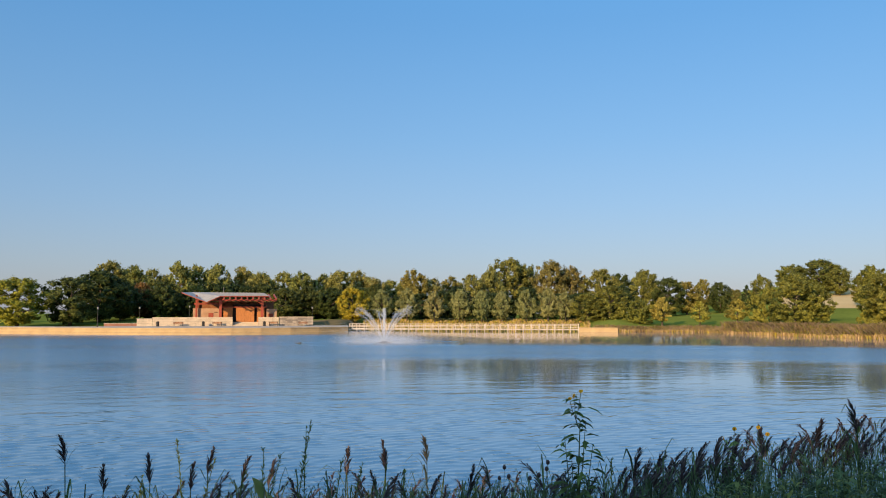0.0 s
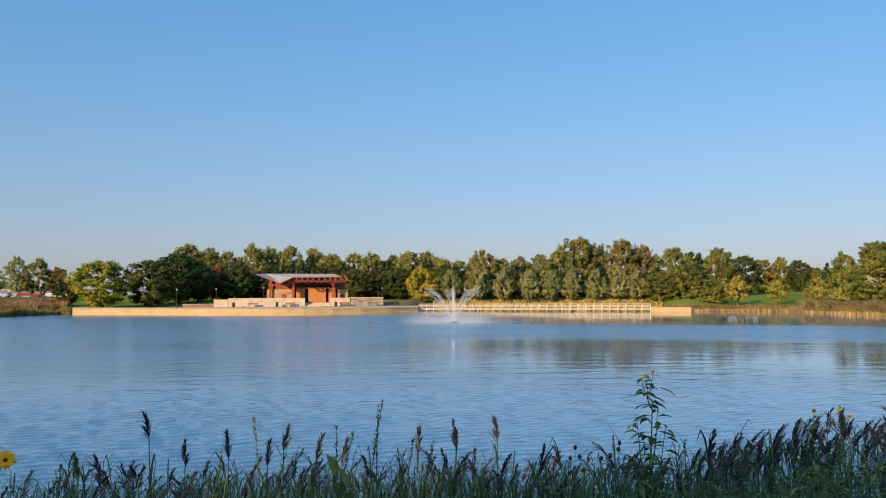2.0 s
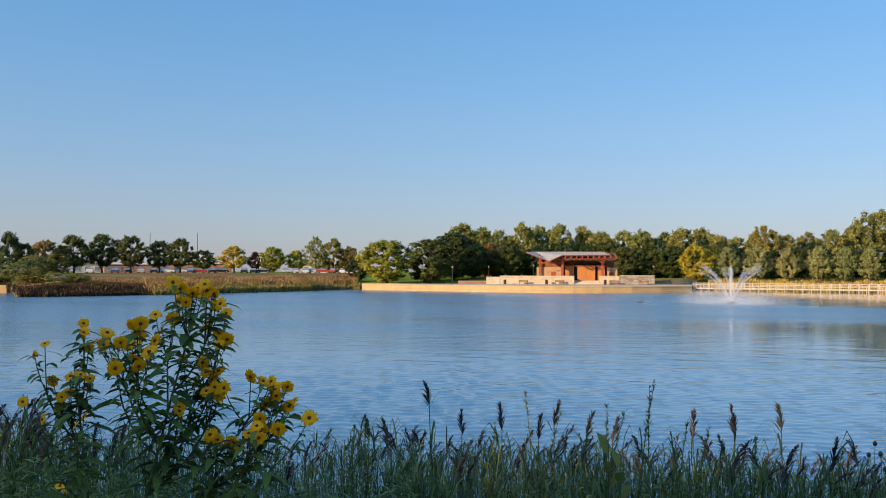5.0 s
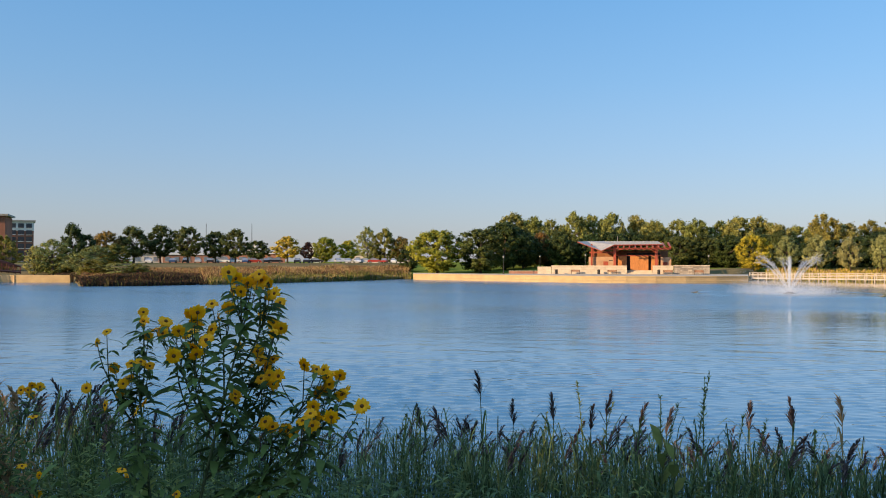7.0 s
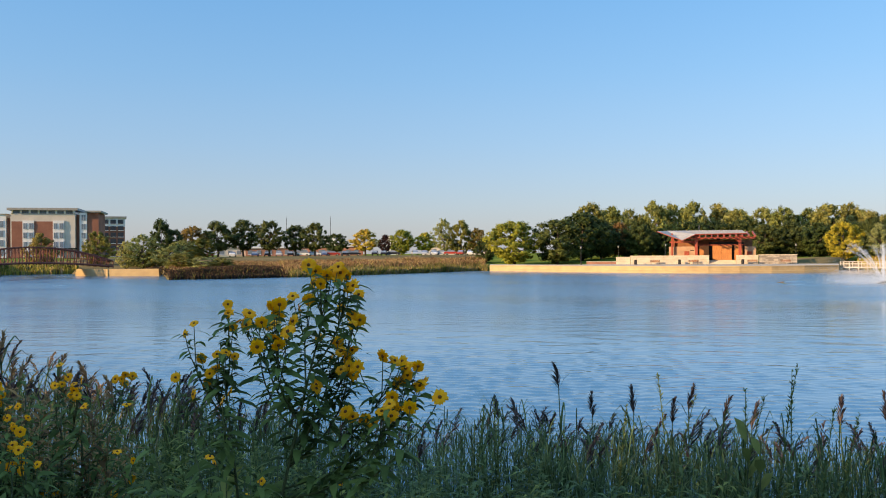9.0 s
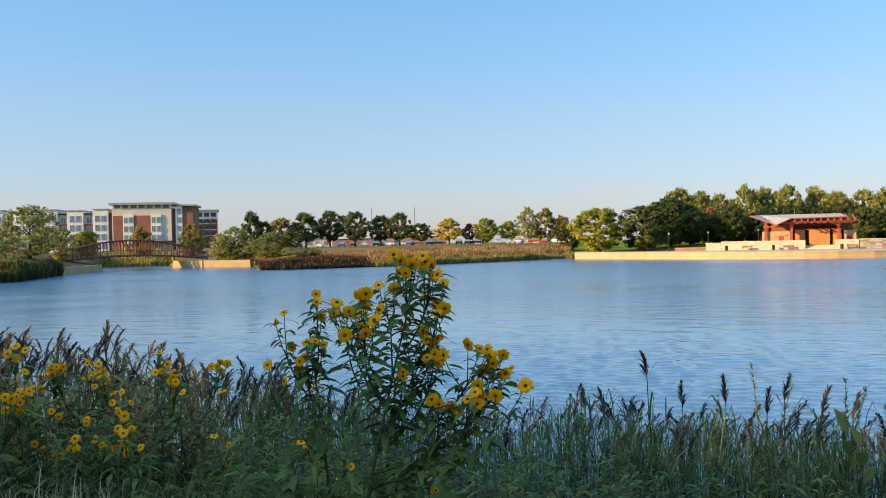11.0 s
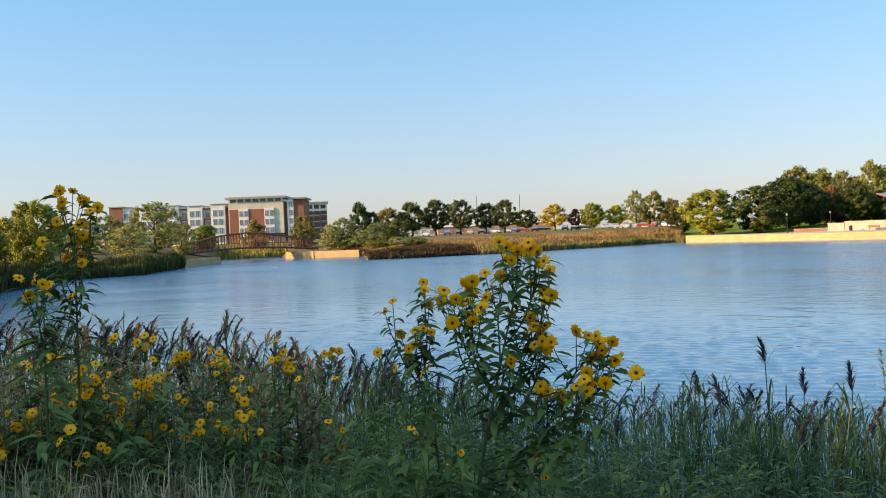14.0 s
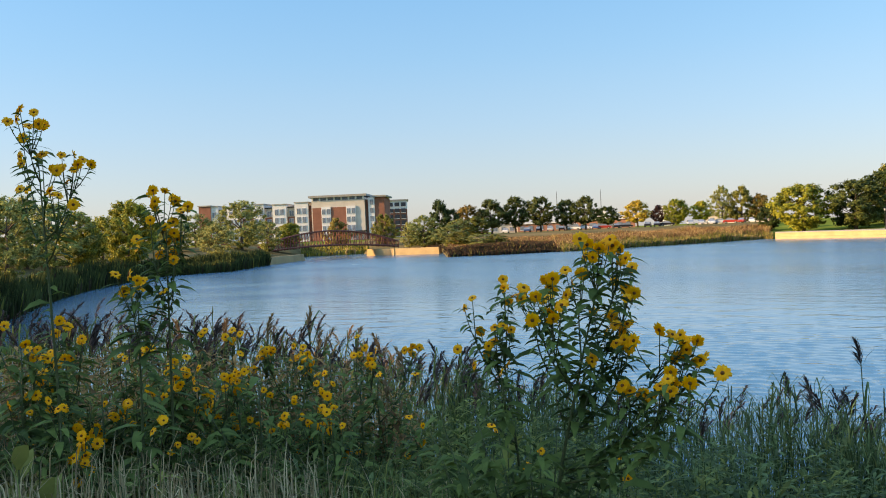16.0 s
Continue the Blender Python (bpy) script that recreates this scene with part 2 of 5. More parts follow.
# ---------------------------------------------------------------- mesh helpers
class Geo:
    """Collects vertices and faces of one mesh."""

    def __init__(self):
        self.v, self.f = [], []

    def add(self, verts, faces):
        k = len(self.v)
        self.v += [tuple(p) for p in verts]
        self.f += [tuple(i + k for i in face) for face in faces]
        return self

    def box(self, x0, x1, y0, y1, z0, z1, m=None, chamfer=0.0):
        if chamfer:
            c = chamfer
            ring = [(x0 + c, y0), (x1 - c, y0), (x1, y0 + c), (x1, y1 - c), (x1 - c, y1), (x0 + c, y1), (x0, y1 - c), (x0, y0 + c)]
            return self.prism(ring, z0, z1, m)
        p = [Vector((x, y, z)) for z in (z0, z1) for x, y in ((x0, y0), (x1, y0), (x1, y1), (x0, y1))]
        if m:
            p = [m @ q for q in p]
        return self.add(p, [(3, 2, 1, 0), (4, 5, 6, 7), (0, 1, 5, 4), (1, 2, 6, 5), (2, 3, 7, 6), (3, 0, 4, 7)])

    def prism(self, ring, z0, z1, m=None):
        n = len(ring)
        p = [Vector((x, y, z)) for z in (z0, z1) for x, y in ring]
        if m:
            p = [m @ q for q in p]
        return self.add(p, [tuple(range(n - 1, -1, -1)), tuple(range(n, 2 * n))] + [(i, (i + 1) % n, n + (i + 1) % n, n + i) for i in range(n)])

    def tube(self, points, radii, sides=6):
        pts = [Vector(p) for p in points]
        if not hasattr(radii, "__len__"):
            radii = [radii] * len(pts)
        rings = []
        for i, p in enumerate(pts):
            d = (pts[min(i + 1, len(pts) - 1)] - pts[max(i - 1, 0)]).normalized()
            a = d.orthogonal().normalized() if abs(d.z) > 0.9 else d.cross(Vector((0, 0, 1))).normalized()
            b = d.cross(a)
            rings += [p + (a * math.cos(t) + b * math.sin(t)) * radii[i] for t in (2 * math.pi * k / sides for k in range(sides))]
        f = [(i * sides + k, i * sides + (k + 1) % sides, (i + 1) * sides + (k + 1) % sides, (i + 1) * sides + k) for i in range(len(pts) - 1) for k in range(sides)]
        f += [tuple(range(sides))[::-1], tuple(range((len(pts) - 1) * sides, len(pts) * sides))]
        return self.add(rings, f)

    def mesh(self, name, mats, smooth=False):
        me = bpy.data.meshes.new(name)
        me.from_pydata(self.v, [], self.f)
        for m in (mats if isinstance(mats, (list, tuple)) else [mats]):
            me.materials.append(m)
        if smooth:
            me.polygons.foreach_set("use_smooth", [True] * len(me.polygons))
        me.update()
        return me


def polys(name, verts, size, mat, index=None):
    """A mesh of loose faces of the same size from an array of corner points."""
    verts = np.asarray(verts, dtype=np.float32).reshape(-1, 3)
    count = len(verts) // size
    me = bpy.data.meshes.new(name)
    me.vertices.add(len(verts))
    me.vertices.foreach_set("co", verts.ravel())
    me.loops.add(len(verts))
    me.loops.foreach_set("vertex_index", np.arange(len(verts), dtype=np.int32))
    me.polygons.add(count)
    me.polygons.foreach_set("loop_start", np.arange(0, len(verts), size, dtype=np.int32))
    me.polygons.foreach_set("loop_total", np.full(count, size, dtype=np.int32))
    for m in (mat if isinstance(mat, (list, tuple)) else [mat]):
        me.materials.append(m)
    if index is not None:
        me.polygons.foreach_set("material_index", np.asarray(index, dtype=np.int32))
    me.update(calc_edges=True)
    return me


def part(name, geo, mat, parent=None, label="", at=None, smooth=False):
    me = geo.mesh(name, mat, smooth) if isinstance(geo, Geo) else geo
    ob = new(name, me)
    if parent:
        ob.parent = parent
    if at is not None:
        ob.matrix_basis = at
    return tagged(ob, label)


def thing(name, label, category, at=None, group="", kind=""):
    ob = new(name)
    ob.empty_display_size = 0.2
    if at is not None:
        ob.matrix_basis = at
    return tagged(ob, label, category, group, kind)


def polar(bearing, distance, z=0.0):
    b = radians(bearing)
    return Vector((-math.sin(b) * distance, math.cos(b) * distance, z))


def facing(bearing, distance, z=0.0, turn=0.0):
    """A pose whose local x runs to the right and local y away, seen from the path."""
    p = polar(bearing, distance, z)
    return pose(p.x, p.y, p.z, 0, 0, bearing + turn)


# ---------------------------------------------------------------- ground and lake
SHORE_B = [-180, -90, -85, -60, -40, -28, -23, -17.5, -12, -9, 0, 6.3, 6.7, 10, 14.5, 22, 28, 29.2, 30, 34.4, 38, 42, 47, 51, 51.3, 56.5, 56.7, 61.1, 61.3, 63.5, 66, 70, 75, 79, 84, 90, 180]
SHORE_D = [0, 0, 30, 90, 140, 152, 163, 190, 193, 205, 208, 203, 177, 168, 163, 178, 188, 193, 196, 177, 166, 156, 150, 149, 181, 189, 214, 214, 174, 152, 128, 124, 92, 62, 42, 0, 0]


def shore(b):
    return float(np.interp(b, SHORE_B, SHORE_D))


def near_shore(b):
    return 12.0 / max(0.25, math.cos(radians(b - 15)))


def ease(t):
    t = min(1.0, max(0.0, t))
    return t * t * (3 - 2 * t)


def ground_z(b, d):
    """The height of the land, in metres over the lake."""
    far, close = shore(b), near_shore(b)
    bank = 2.55 - 2.75 * ease((d - 0.8) / (close - 0.8))
    if far <= close:
        return max(bank, 0.35) + 1.5 * ease((d - 20) / 120)
    if d <= far:
        return bank if d < close else max(-1.4, -0.2 - (d - close) * 0.15) if d < far - 6 else -1.4 + 1.3 * ease((d - far + 6) / 6)
    over = d - far
    level = 3.7 if b > 29 else 2.6
    z = -0.1 + 1.0 * ease(over / 4) + (level - 0.9) * ease((over - 2) / (15 + 40 * ease(abs(b + 3) / 4 - 2.2)))
    z += 14.0 * ease((d - 205) / 220) * ease((-11 - b) / 12)
    return z


def build_ground():
    bearings = list(np.arange(-180, -46, 6.0)) + list(np.arange(-45, 95, 0.5)) + list(np.arange(96, 180, 6.0))
    radii = [0.01] + list(np.arange(0.6, 20, 0.6)) + list(np.arange(20, 120, 5)) + list(np.arange(120, 260, 2.0)) + list(np.arange(260, 480, 12)) + [520, 600, 750, 1000, 1500, 2500, 4200]
    n, g = len(bearings), Geo()
    g.v = [tuple(polar(b, d, ground_z(b, d) + (0.06 * noise.noise(polar(b, d) * 0.6) if d < 30 else 0))) for d in radii for b in bearings]
    g.f = [(i * n + k, (i + 1) * n + k, (i + 1) * n + (k + 1) % n, i * n + (k + 1) % n) for i in range(len(radii) - 1) for k in range(n)]
    g.v.append((0, 0, ground_z(0, 0.01)))
    g.f += [(len(g.v) - 1, k, (k + 1) % n) for k in range(n)]
    me = g.mesh("ground", [LAWN, TANFIELD, DRYBANK], True)
    field = [1 if bearings[k] < -22.8 and radii[i] >= 270 else 2 if (29.4 < bearings[k] < 89 and 40 < radii[i] < 252) or (5.0 < bearings[k] < 10.0 and 174 < radii[i] < 212) else 0 for i in range(len(radii) - 1) for k in range(n)] + [False] * n
    me.polygons.foreach_set("material_index", [int(x) for x in field])
    tagged(new("ground", me), "green lawn and grassy banks round the lake", "ground", kind="structure")


def build_water():
    """One sheet: real wavelets in the part near the bank, flattening out into the open lake."""
    rng = np.random.default_rng(3)
    bs = np.radians(np.arange(-44.0, 88.01, 0.2))
    step = np.concatenate([np.linspace(0.045, 0.30, 470), np.linspace(0.32, 1.6, 110)])
    rs = 9.0 + np.concatenate([[0], np.cumsum(step)])
    cell = 0.8 * np.concatenate([[0.045], step])[:, None] + rs[:, None] * 0.0018
    b, r = np.meshgrid(bs, rs)
    x, y = -np.sin(b) * r, np.cos(b) * r
    z = np.zeros_like(x)
    for k in range(44):
        length = 0.21 * (2.8 ** ((k + rng.uniform(0, 1)) / 44))
        a = radians(rng.normal(196, 17))
        kx, ky = -math.sin(a) * 6.283 / length, math.cos(a) * 6.283 / length
        z += np.clip(length / (2.2 * cell) - 0.6, 0, 1) * 0.029 * length / 6.283 * np.sin(kx * x + ky * y + rng.uniform(0, 6.283))
    for k in range(26):
        length = 1.1 * (3.4 ** ((k + rng.uniform(0, 1)) / 26))
        a = radians(rng.normal(200, 32))
        kx, ky = -math.sin(a) * 6.283 / length, math.cos(a) * 6.283 / length
        z += np.clip(length / (2.2 * cell) - 0.6, 0, 1) * 0.0028 * length / 6.283 * np.sin(kx * x + ky * y + rng.uniform(0, 6.283))
    gust = 0.8 + 0.35 * np.sin(x * 0.11 + 1.0) * np.sin(y * 0.17 + 0.5)
    z *= gust * np.clip((rs[-1] - r) / 60.0, 0, 1) ** 0.7 * np.interp(r, [9, 25, 50, 110, 200], [2.3, 2.0, 1.35, 1.0, 0.6])
    # calmer in the lee of the opposite bank and along the shores, livelier round the fountain
    deg = np.degrees(b)
    streak = 0.06 * np.sin(x * 0.05 + y * 0.19) + 0.05 * np.sin(x * 0.023 - y * 0.33 + 2)
    lee = np.interp(r, [20, 34, 48, 62, 74, 82, 104, 118, 126], [0.12, 0.2, 0.22, 0.22, 0.26, 0.85, 0.85, 0.22, 0.10]) + streak * (r < 120)
    open_lake = np.interp(r, [20, 35, 60, 130, 160, 170], [0.12, 0.22, 0.6, 0.85, 0.85, 0.7]) + streak
    share = np.clip((deg + 2.0 + 3 * np.sin(r * 0.06)) / 12.0, 0, 1)
    wind = np.clip(lee * (1 - share) + open_lake * share, 0.08, 1.2)
    z *= np.clip(np.where(r < 45, 1.0, np.maximum(wind * 1.1, 0.35)), 0, 1)
    n, rows = len(bs), len(rs)
    verts = np.stack([x, y, z], -1).reshape(-1, 3)
    far = np.array([polar(math.degrees(t), 264) for t in bs])
    verts = np.concatenate([verts, far])
    i, k = np.meshgrid(np.arange(rows), np.arange(n - 1), indexing="ij")
    q = np.stack([i * n + k, i * n + k + 1, (i + 1) * n + k + 1, (i + 1) * n + k], -1).reshape(-1, 4).astype(np.int32)[:, ::-1]
    me = bpy.data.meshes.new("water")
    me.vertices.add(len(verts))
    me.vertices.foreach_set("co", verts.astype(np.float32).ravel())
    me.loops.add(q.size)
    me.loops.foreach_set("vertex_index", np.ascontiguousarray(q).ravel())
    me.polygons.add(len(q))
    me.polygons.foreach_set("loop_start", np.arange(0, q.size, 4, dtype=np.int32))
    me.polygons.foreach_set("loop_total", np.full(len(q), 4, dtype=np.int32))
    me.polygons.foreach_set("use_smooth", np.ones(len(q), dtype=bool))
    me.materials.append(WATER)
    me.update(calc_edges=True)
    me.attributes.new("wind", "FLOAT", "POINT").data.foreach_set("value", np.concatenate([wind.ravel(), np.full(n, 0.1)]).astype(np.float32))
    if me.polygons[0].normal.z < 0:
        me.flip_normals()
    tagged(new("water", me), "blue rippled lake water reflecting the evening sky", "water", kind="structure")


build_ground()
build_water()


# ---------------------------------------------------------------- trees
def crown_mesh(name, rng, mat, kind):
    """A crown of many leaf sprays in a unit tree: 1 high, 1 wide, foot at 0."""
    low, clumps, leaves, size = {"tall": (0.02, 170, 80, 0.024), "round": (0.19, 150, 80, 0.024), "broad": (0.05, 215, 84, 0.022), "shrubby": (-0.02, 200, 80, 0.022),
                                 "willow": (0.04, 190, 60, 0.019), "young": (0.16, 110, 70, 0.028), "conifer": (0.04, 130, 60, 0.023)}[kind]
    verts = []
    mid, half = (1 + low) / 2, (1 - low) / 2
    lobes = rng.uniform(0, 6.28, 6)
    for c in range(clumps):
        h = rng.uniform(-1, 1)
        if kind == "conifer":
            wide = 0.5 * (1 - (h + 1) / 2) ** 0.8 + 0.03
        elif kind in ("tall",):
            wide = 0.5 * max(0.05, 1 - abs(h) ** 2.6) ** 0.5 * (0.8 + 0.2 * (h < 0.3))
        elif kind in ("round", "young"):
            wide = 0.5 * max(0.04, 1 - abs(h + 0.25 * (1 - h * h)) ** 2.0) ** 0.5
        elif kind == "shrubby":
            wide = 0.5 * max(0.04, 1 - max(0, h) ** 2.2) ** 0.5 * (0.85 + 0.15 * (h > -0.6))
        else:
            wide = 0.5 * max(0.04, 1 - abs(h) ** 2.2) ** 0.5
        a = rng.uniform(0, 6.283)
        wide *= 0.84 + 0.17 * math.sin(2 * a + lobes[0]) * math.sin(3 * h + lobes[1]) + 0.10 * math.sin(5 * a + lobes[2]) + 0.07 * math.sin(7 * h + 3 * a + lobes[3])
        reach = rng.uniform(0.3, 1.08) ** 0.6
        axis = np.array((math.cos(a) * wide * reach, math.sin(a) * wide * reach, mid + half * h * 0.92 + rng.normal() * 0.02))
        # each spray leans out and up from the limbs
        lean = np.array((math.cos(a) * 0.7, math.sin(a) * 0.7, 0.55 + 0.5 * h + rng.normal() * 0.25))
        lean /= np.linalg.norm(lean)
        rad = rng.uniform(0.035, 0.095) * (0.8 if kind in ("willow", "conifer") else 1)
        d = rng.normal(size=(leaves, 3))
        d /= np.linalg.norm(d, axis=1)[:, None]
        along = rng.uniform(-1, 1, (leaves, 1)) * rad * 0.6
        p = axis + d * rad * rng.uniform(0.25, 1.0, (leaves, 1)) * np.array((1.0, 1.0, 0.7)) + lean * along
        out = p - np.array((0, 0, mid - 0.1))
        out /= np.linalg.norm(out, axis=1)[:, None] + 1e-6
        nrm = d * 0.55 + out * 0.55 + rng.normal(size=(leaves, 3)) * 0.38 + np.array((0, 0, 0.25))
        nrm /= np.linalg.norm(nrm, axis=1)[:, None]
        u = np.cross(nrm, rng.normal(size=(leaves, 3)))
        u /= np.linalg.norm(u, axis=1)[:, None]
        w = np.cross(nrm, u)
        s = size * rng.uniform(0.55, 1.45, (leaves, 1))
        verts.append(np.stack([p - u * s, p + w * s * 0.75, p + u * s * 0.9 - w * s * 0.35], 1))
    return polys(name, np.concatenate(verts), 3, mat)


def trunk_mesh(name, rng, kind):
    g = Geo()
    top = 0.8 if kind != "shrubby" else 0.6
    bend = [(rng.uniform(-0.02, 0.02), rng.uniform(-0.02, 0.02), z) for z in (0.12, 0.3, 0.5, top)]
    g.tube([(0, 0, -0.03), *bend], [0.032, 0.026, 0.021, 0.014, 0.004], 7)
    for k in range(9):
        z = rng.uniform(0.2, 0.62)
        a, r = k * 2.4 + rng.uniform(-0.4, 0.4), rng.uniform(0.2, 0.38)
        g.tube([(0, 0, z), (math.cos(a) * r * 0.5, math.sin(a) * r * 0.5, z + 0.09), (math.cos(a) * r, math.sin(a) * r, z + rng.uniform(0.12, 0.25))], [0.012, 0.008, 0.002], 5)
    return g.mesh(name, BARK, True)


TREE_SHAPE = {"lot": "round", "understorey": "shrubby", "tall": "tall", "dark": "broad", "round": "round", "broad": "broad", "shrubby": "shrubby", "yellowgreen": "broad", "yellow": "broad", "gold": "round",
              "golden": "tall", "orange": "broad", "russet": "broad", "maroon": "round", "young": "young", "willow": "willow", "conifer": "conifer"}
TREE_LABEL = {
    "understorey": "dense understorey tree in the wood, coloured dark for its shade",
    "lot": "dark green round-crowned tree beside the car park", "tall": "tall grey-green tree in the wood behind the lake", "dark": "dense dark green leafy tree on the lawn", "round": "young round olive-green tree in a planted row",
    "broad": "large green broadleaf tree with a full crown", "shrubby": "bushy green tree leafy down to the bank", "yellowgreen": "broad tree turning yellow-green in autumn",
    "yellow": "bright yellow autumn tree by the promenade", "gold": "golden yellow autumn tree beside the car park", "golden": "fading golden-green tree among the wood",
    "orange": "orange-brown autumn tree with thinning leaves", "russet": "russet and green tree turning in autumn", "maroon": "small dark maroon-leaved tree by the car park",
    "young": "small pale yellow young tree on the lawn", "willow": "loose feathery green tree near the bank", "conifer": "small dark pointed conifer"}
TREE_STOCK = {}


def tree(kind, bearing, distance, top, width):
    z = ground_z(bearing, distance)
    stock = TREE_STOCK.setdefault(kind, [])
    rng = np.random.default_rng(len(TREE_STOCK) * 31 + len(stock))
    if len(stock) < 3:
        shape = TREE_SHAPE[kind]
        stock.append((crown_mesh("crown", rng, LEAF[kind], shape), trunk_mesh("trunk", rng, shape)))
    crown, trunk = stock[random.randrange(len(stock))]
    t = thing("tree", TREE_LABEL[kind], "tree", facing(bearing, distance, z, random.uniform(0, 360)), "trees round the lake")
    height = max(2.0, top - z)
    size = Matrix.Diagonal((width * 1.12, width * 1.12, height * 1.02, 1))
    part("trunk", trunk, None, t, at=size)
    part("crown", crown, None, t, at=size)
    return t


GROVE_TALL = [(22.2, 255, 19.0, 10.6), (20.7, 250, 17.1, 7.6), (19.6, 262, 17.3, 7.3), (17.9, 255, 18.7, 9.0), (16.8, 262, 18.5, 7.3), (15.4, 255, 18.6, 7.2), (13.8, 262, 17.8, 9.4), (12.5, 255, 16.3, 8.4), (11.0, 262, 16.7, 9.6), (9.8, 255, 16.5, 7.7), (8.4, 262, 15.8, 8.9), (7.2, 255, 16.9, 9.6), (6.0, 262, 17.3, 8.1), (4.8, 255, 14.8, 7.9), (3.7, 262, 14.4, 7.2), (0.8, 255, 14.9, 8.0), (-2.0, 250, 15.3, 8.7), (-3.3, 255, 17.0, 7.9)]
GROVE_DARK = [(21.5, 222, 12.7, 8.0), (18.9, 222, 12.1, 8.3), (17.3, 225, 10.1, 7.1), (10.9, 222, 10.6, 8.9), (9.4, 225, 11.3, 9.1), (7.8, 222, 10.7, 8.3), (4.7, 228, 12.0, 7.1), (-12.3, 262, 16.3, 8.7), (-15.4, 258, 14.6, 10.0), (-18.7, 262, 13.2, 7.2), (24.5, 203, 12.0, 12.6), (22.8, 215, 14.2, 13.3), (29.5, 216, 7.7, 6.0)]
LOT_DARK = [(51.5, 205, 12.4, 5.4), (50.7, 208, 10.4, 4.4), (47.9, 238, 13.3, 8.4), (46.2, 242, 14.0, 7.2), (44.5, 238, 13.7, 7.5), (42.7, 242, 12.6, 6.5), (41.4, 238, 13.0, 6.8), (39.9, 275, 10.9, 7.3)]
ROW_ROUND = [(4.3, 217, 11.2, 6.9), (2.5, 217, 11.5, 6.9), (0.6, 217, 10.6, 6.3), (-1.2, 217, 11.2, 6.6), (-2.7, 217, 10.9, 6.0), (-4.1, 217, 10.6, 6.0), (-5.8, 217, 11.1, 6.2), (-7.3, 217, 11.4, 6.5), (-8.5, 217, 10.5, 5.9)]
GROVE_GOLDEN = [(2.1, 250, 16.6, 10.4), (-0.6, 262, 15.2, 9.1), (-16.6, 265, 13.8, 8.4), (-17.6, 270, 14.3, 6.8), (-27.4, 280, 16.0, 9.2), (31.2, 262, 14.2, 9.0), (58.7, 228, 9.6, 7.6), (55.4, 212, 10.0, 6.9)]
GROVE_BROAD = [(-4.5, 265, 21.7, 13.9), (-5.8, 270, 19.9, 9.3), (-10.9, 258, 17.3, 11.0), (-13.9, 262, 17.1, 10.6), (-23.2, 320, 21.4, 13.1), (-24.8, 330, 23.4, 17.0), (-25.9, 325, 20.3, 9.1)]
BANK_SHRUBBY = [(-10.0, 212, 8.9, 8.0), (-11.5, 214, 10.9, 10.0), (-13.5, 208, 7.6, 6.3), (-21.4, 205, 12.7, 6.9), (-23.3, 195, 12.4, 10.3), (-24.4, 198, 10.4, 8.0), (-27.8, 190, 13.6, 8.2), (-28.5, 185, 11.7, 8.9), (-30.5, 180, 12.0, 9.0)]
LEFT_WILLOW = [(52.7, 196, 8.7, 8.8), (53.7, 198, 7.4, 4.4), (32.4, 262, 14.9, 7.2), (76.9, 105, 9.5, 8.9), (80.0, 95, 10.3, 6.1), (65.2, 172, 12.8, 10.1), (68.2, 185, 10.9, 7.7), (63.4, 178, 8.6, 5.9), (81.5, 85, 10.4, 5.3)]
MIXED = {"orange": [(20.3, 229, 12.0, 6.3), (49.5, 235, 12.0, 8.1), (30.1, 262, 12.0, 6.2)], "russet": [(-7.6, 255, 19.7, 12.2), (-8.9, 260, 18.2, 10.6), (-19.7, 280, 11.6, 6.2)],
         "young": [(-15.0, 206, 7.7, 6.1), (-17.4, 206, 6.8, 4.7), (-19.8, 206, 7.3, 5.8)], "conifer": [(-20.4, 270, 12.7, 4.9)], "yellow": [(6.3, 212, 10.4, 8.1)],
         "yellowgreen": [(27.5, 202, 11.7, 12.9), (35.4, 268, 11.9, 7.6), (72.4, 118, 10.4, 7.1), (61.9, 199, 8.4, 5.5)], "gold": [(37.9, 272, 12.0, 10.2), (33.7, 272, 10.8, 8.2)], "maroon": [(36.5, 270, 10.3, 4.7)]}
ROW_ROUND = [(b, 213, top * 0.90, w * 0.90) for b, d, top, w in ROW_ROUND]
LOT_DARK = [(b, d, top, w * 1.22) for b, d, top, w in LOT_DARK]
GROVE_TALL = [(b, d, top, w * 1.2) for b, d, top, w in GROVE_TALL]
GROVE_TALL += [(b - 0.8, d + 16, top - random.uniform(0.0, 2.0), w) for b, d, top, w in GROVE_TALL[::2]]
for kind, rows in (("tall", GROVE_TALL), ("dark", GROVE_DARK), ("lot", LOT_DARK), ("round", ROW_ROUND), ("golden", GROVE_GOLDEN), ("broad", GROVE_BROAD), ("shrubby", BANK_SHRUBBY), ("willow", LEFT_WILLOW), *MIXED.items()):
    for row in rows:
        tree(kind, *row)


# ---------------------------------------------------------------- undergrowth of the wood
# the understorey kind carries the wood's inner shade in its leaf colour
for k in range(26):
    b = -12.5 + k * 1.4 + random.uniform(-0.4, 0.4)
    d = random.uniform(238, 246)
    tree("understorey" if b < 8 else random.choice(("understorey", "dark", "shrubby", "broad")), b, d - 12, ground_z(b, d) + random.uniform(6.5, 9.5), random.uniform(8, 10))


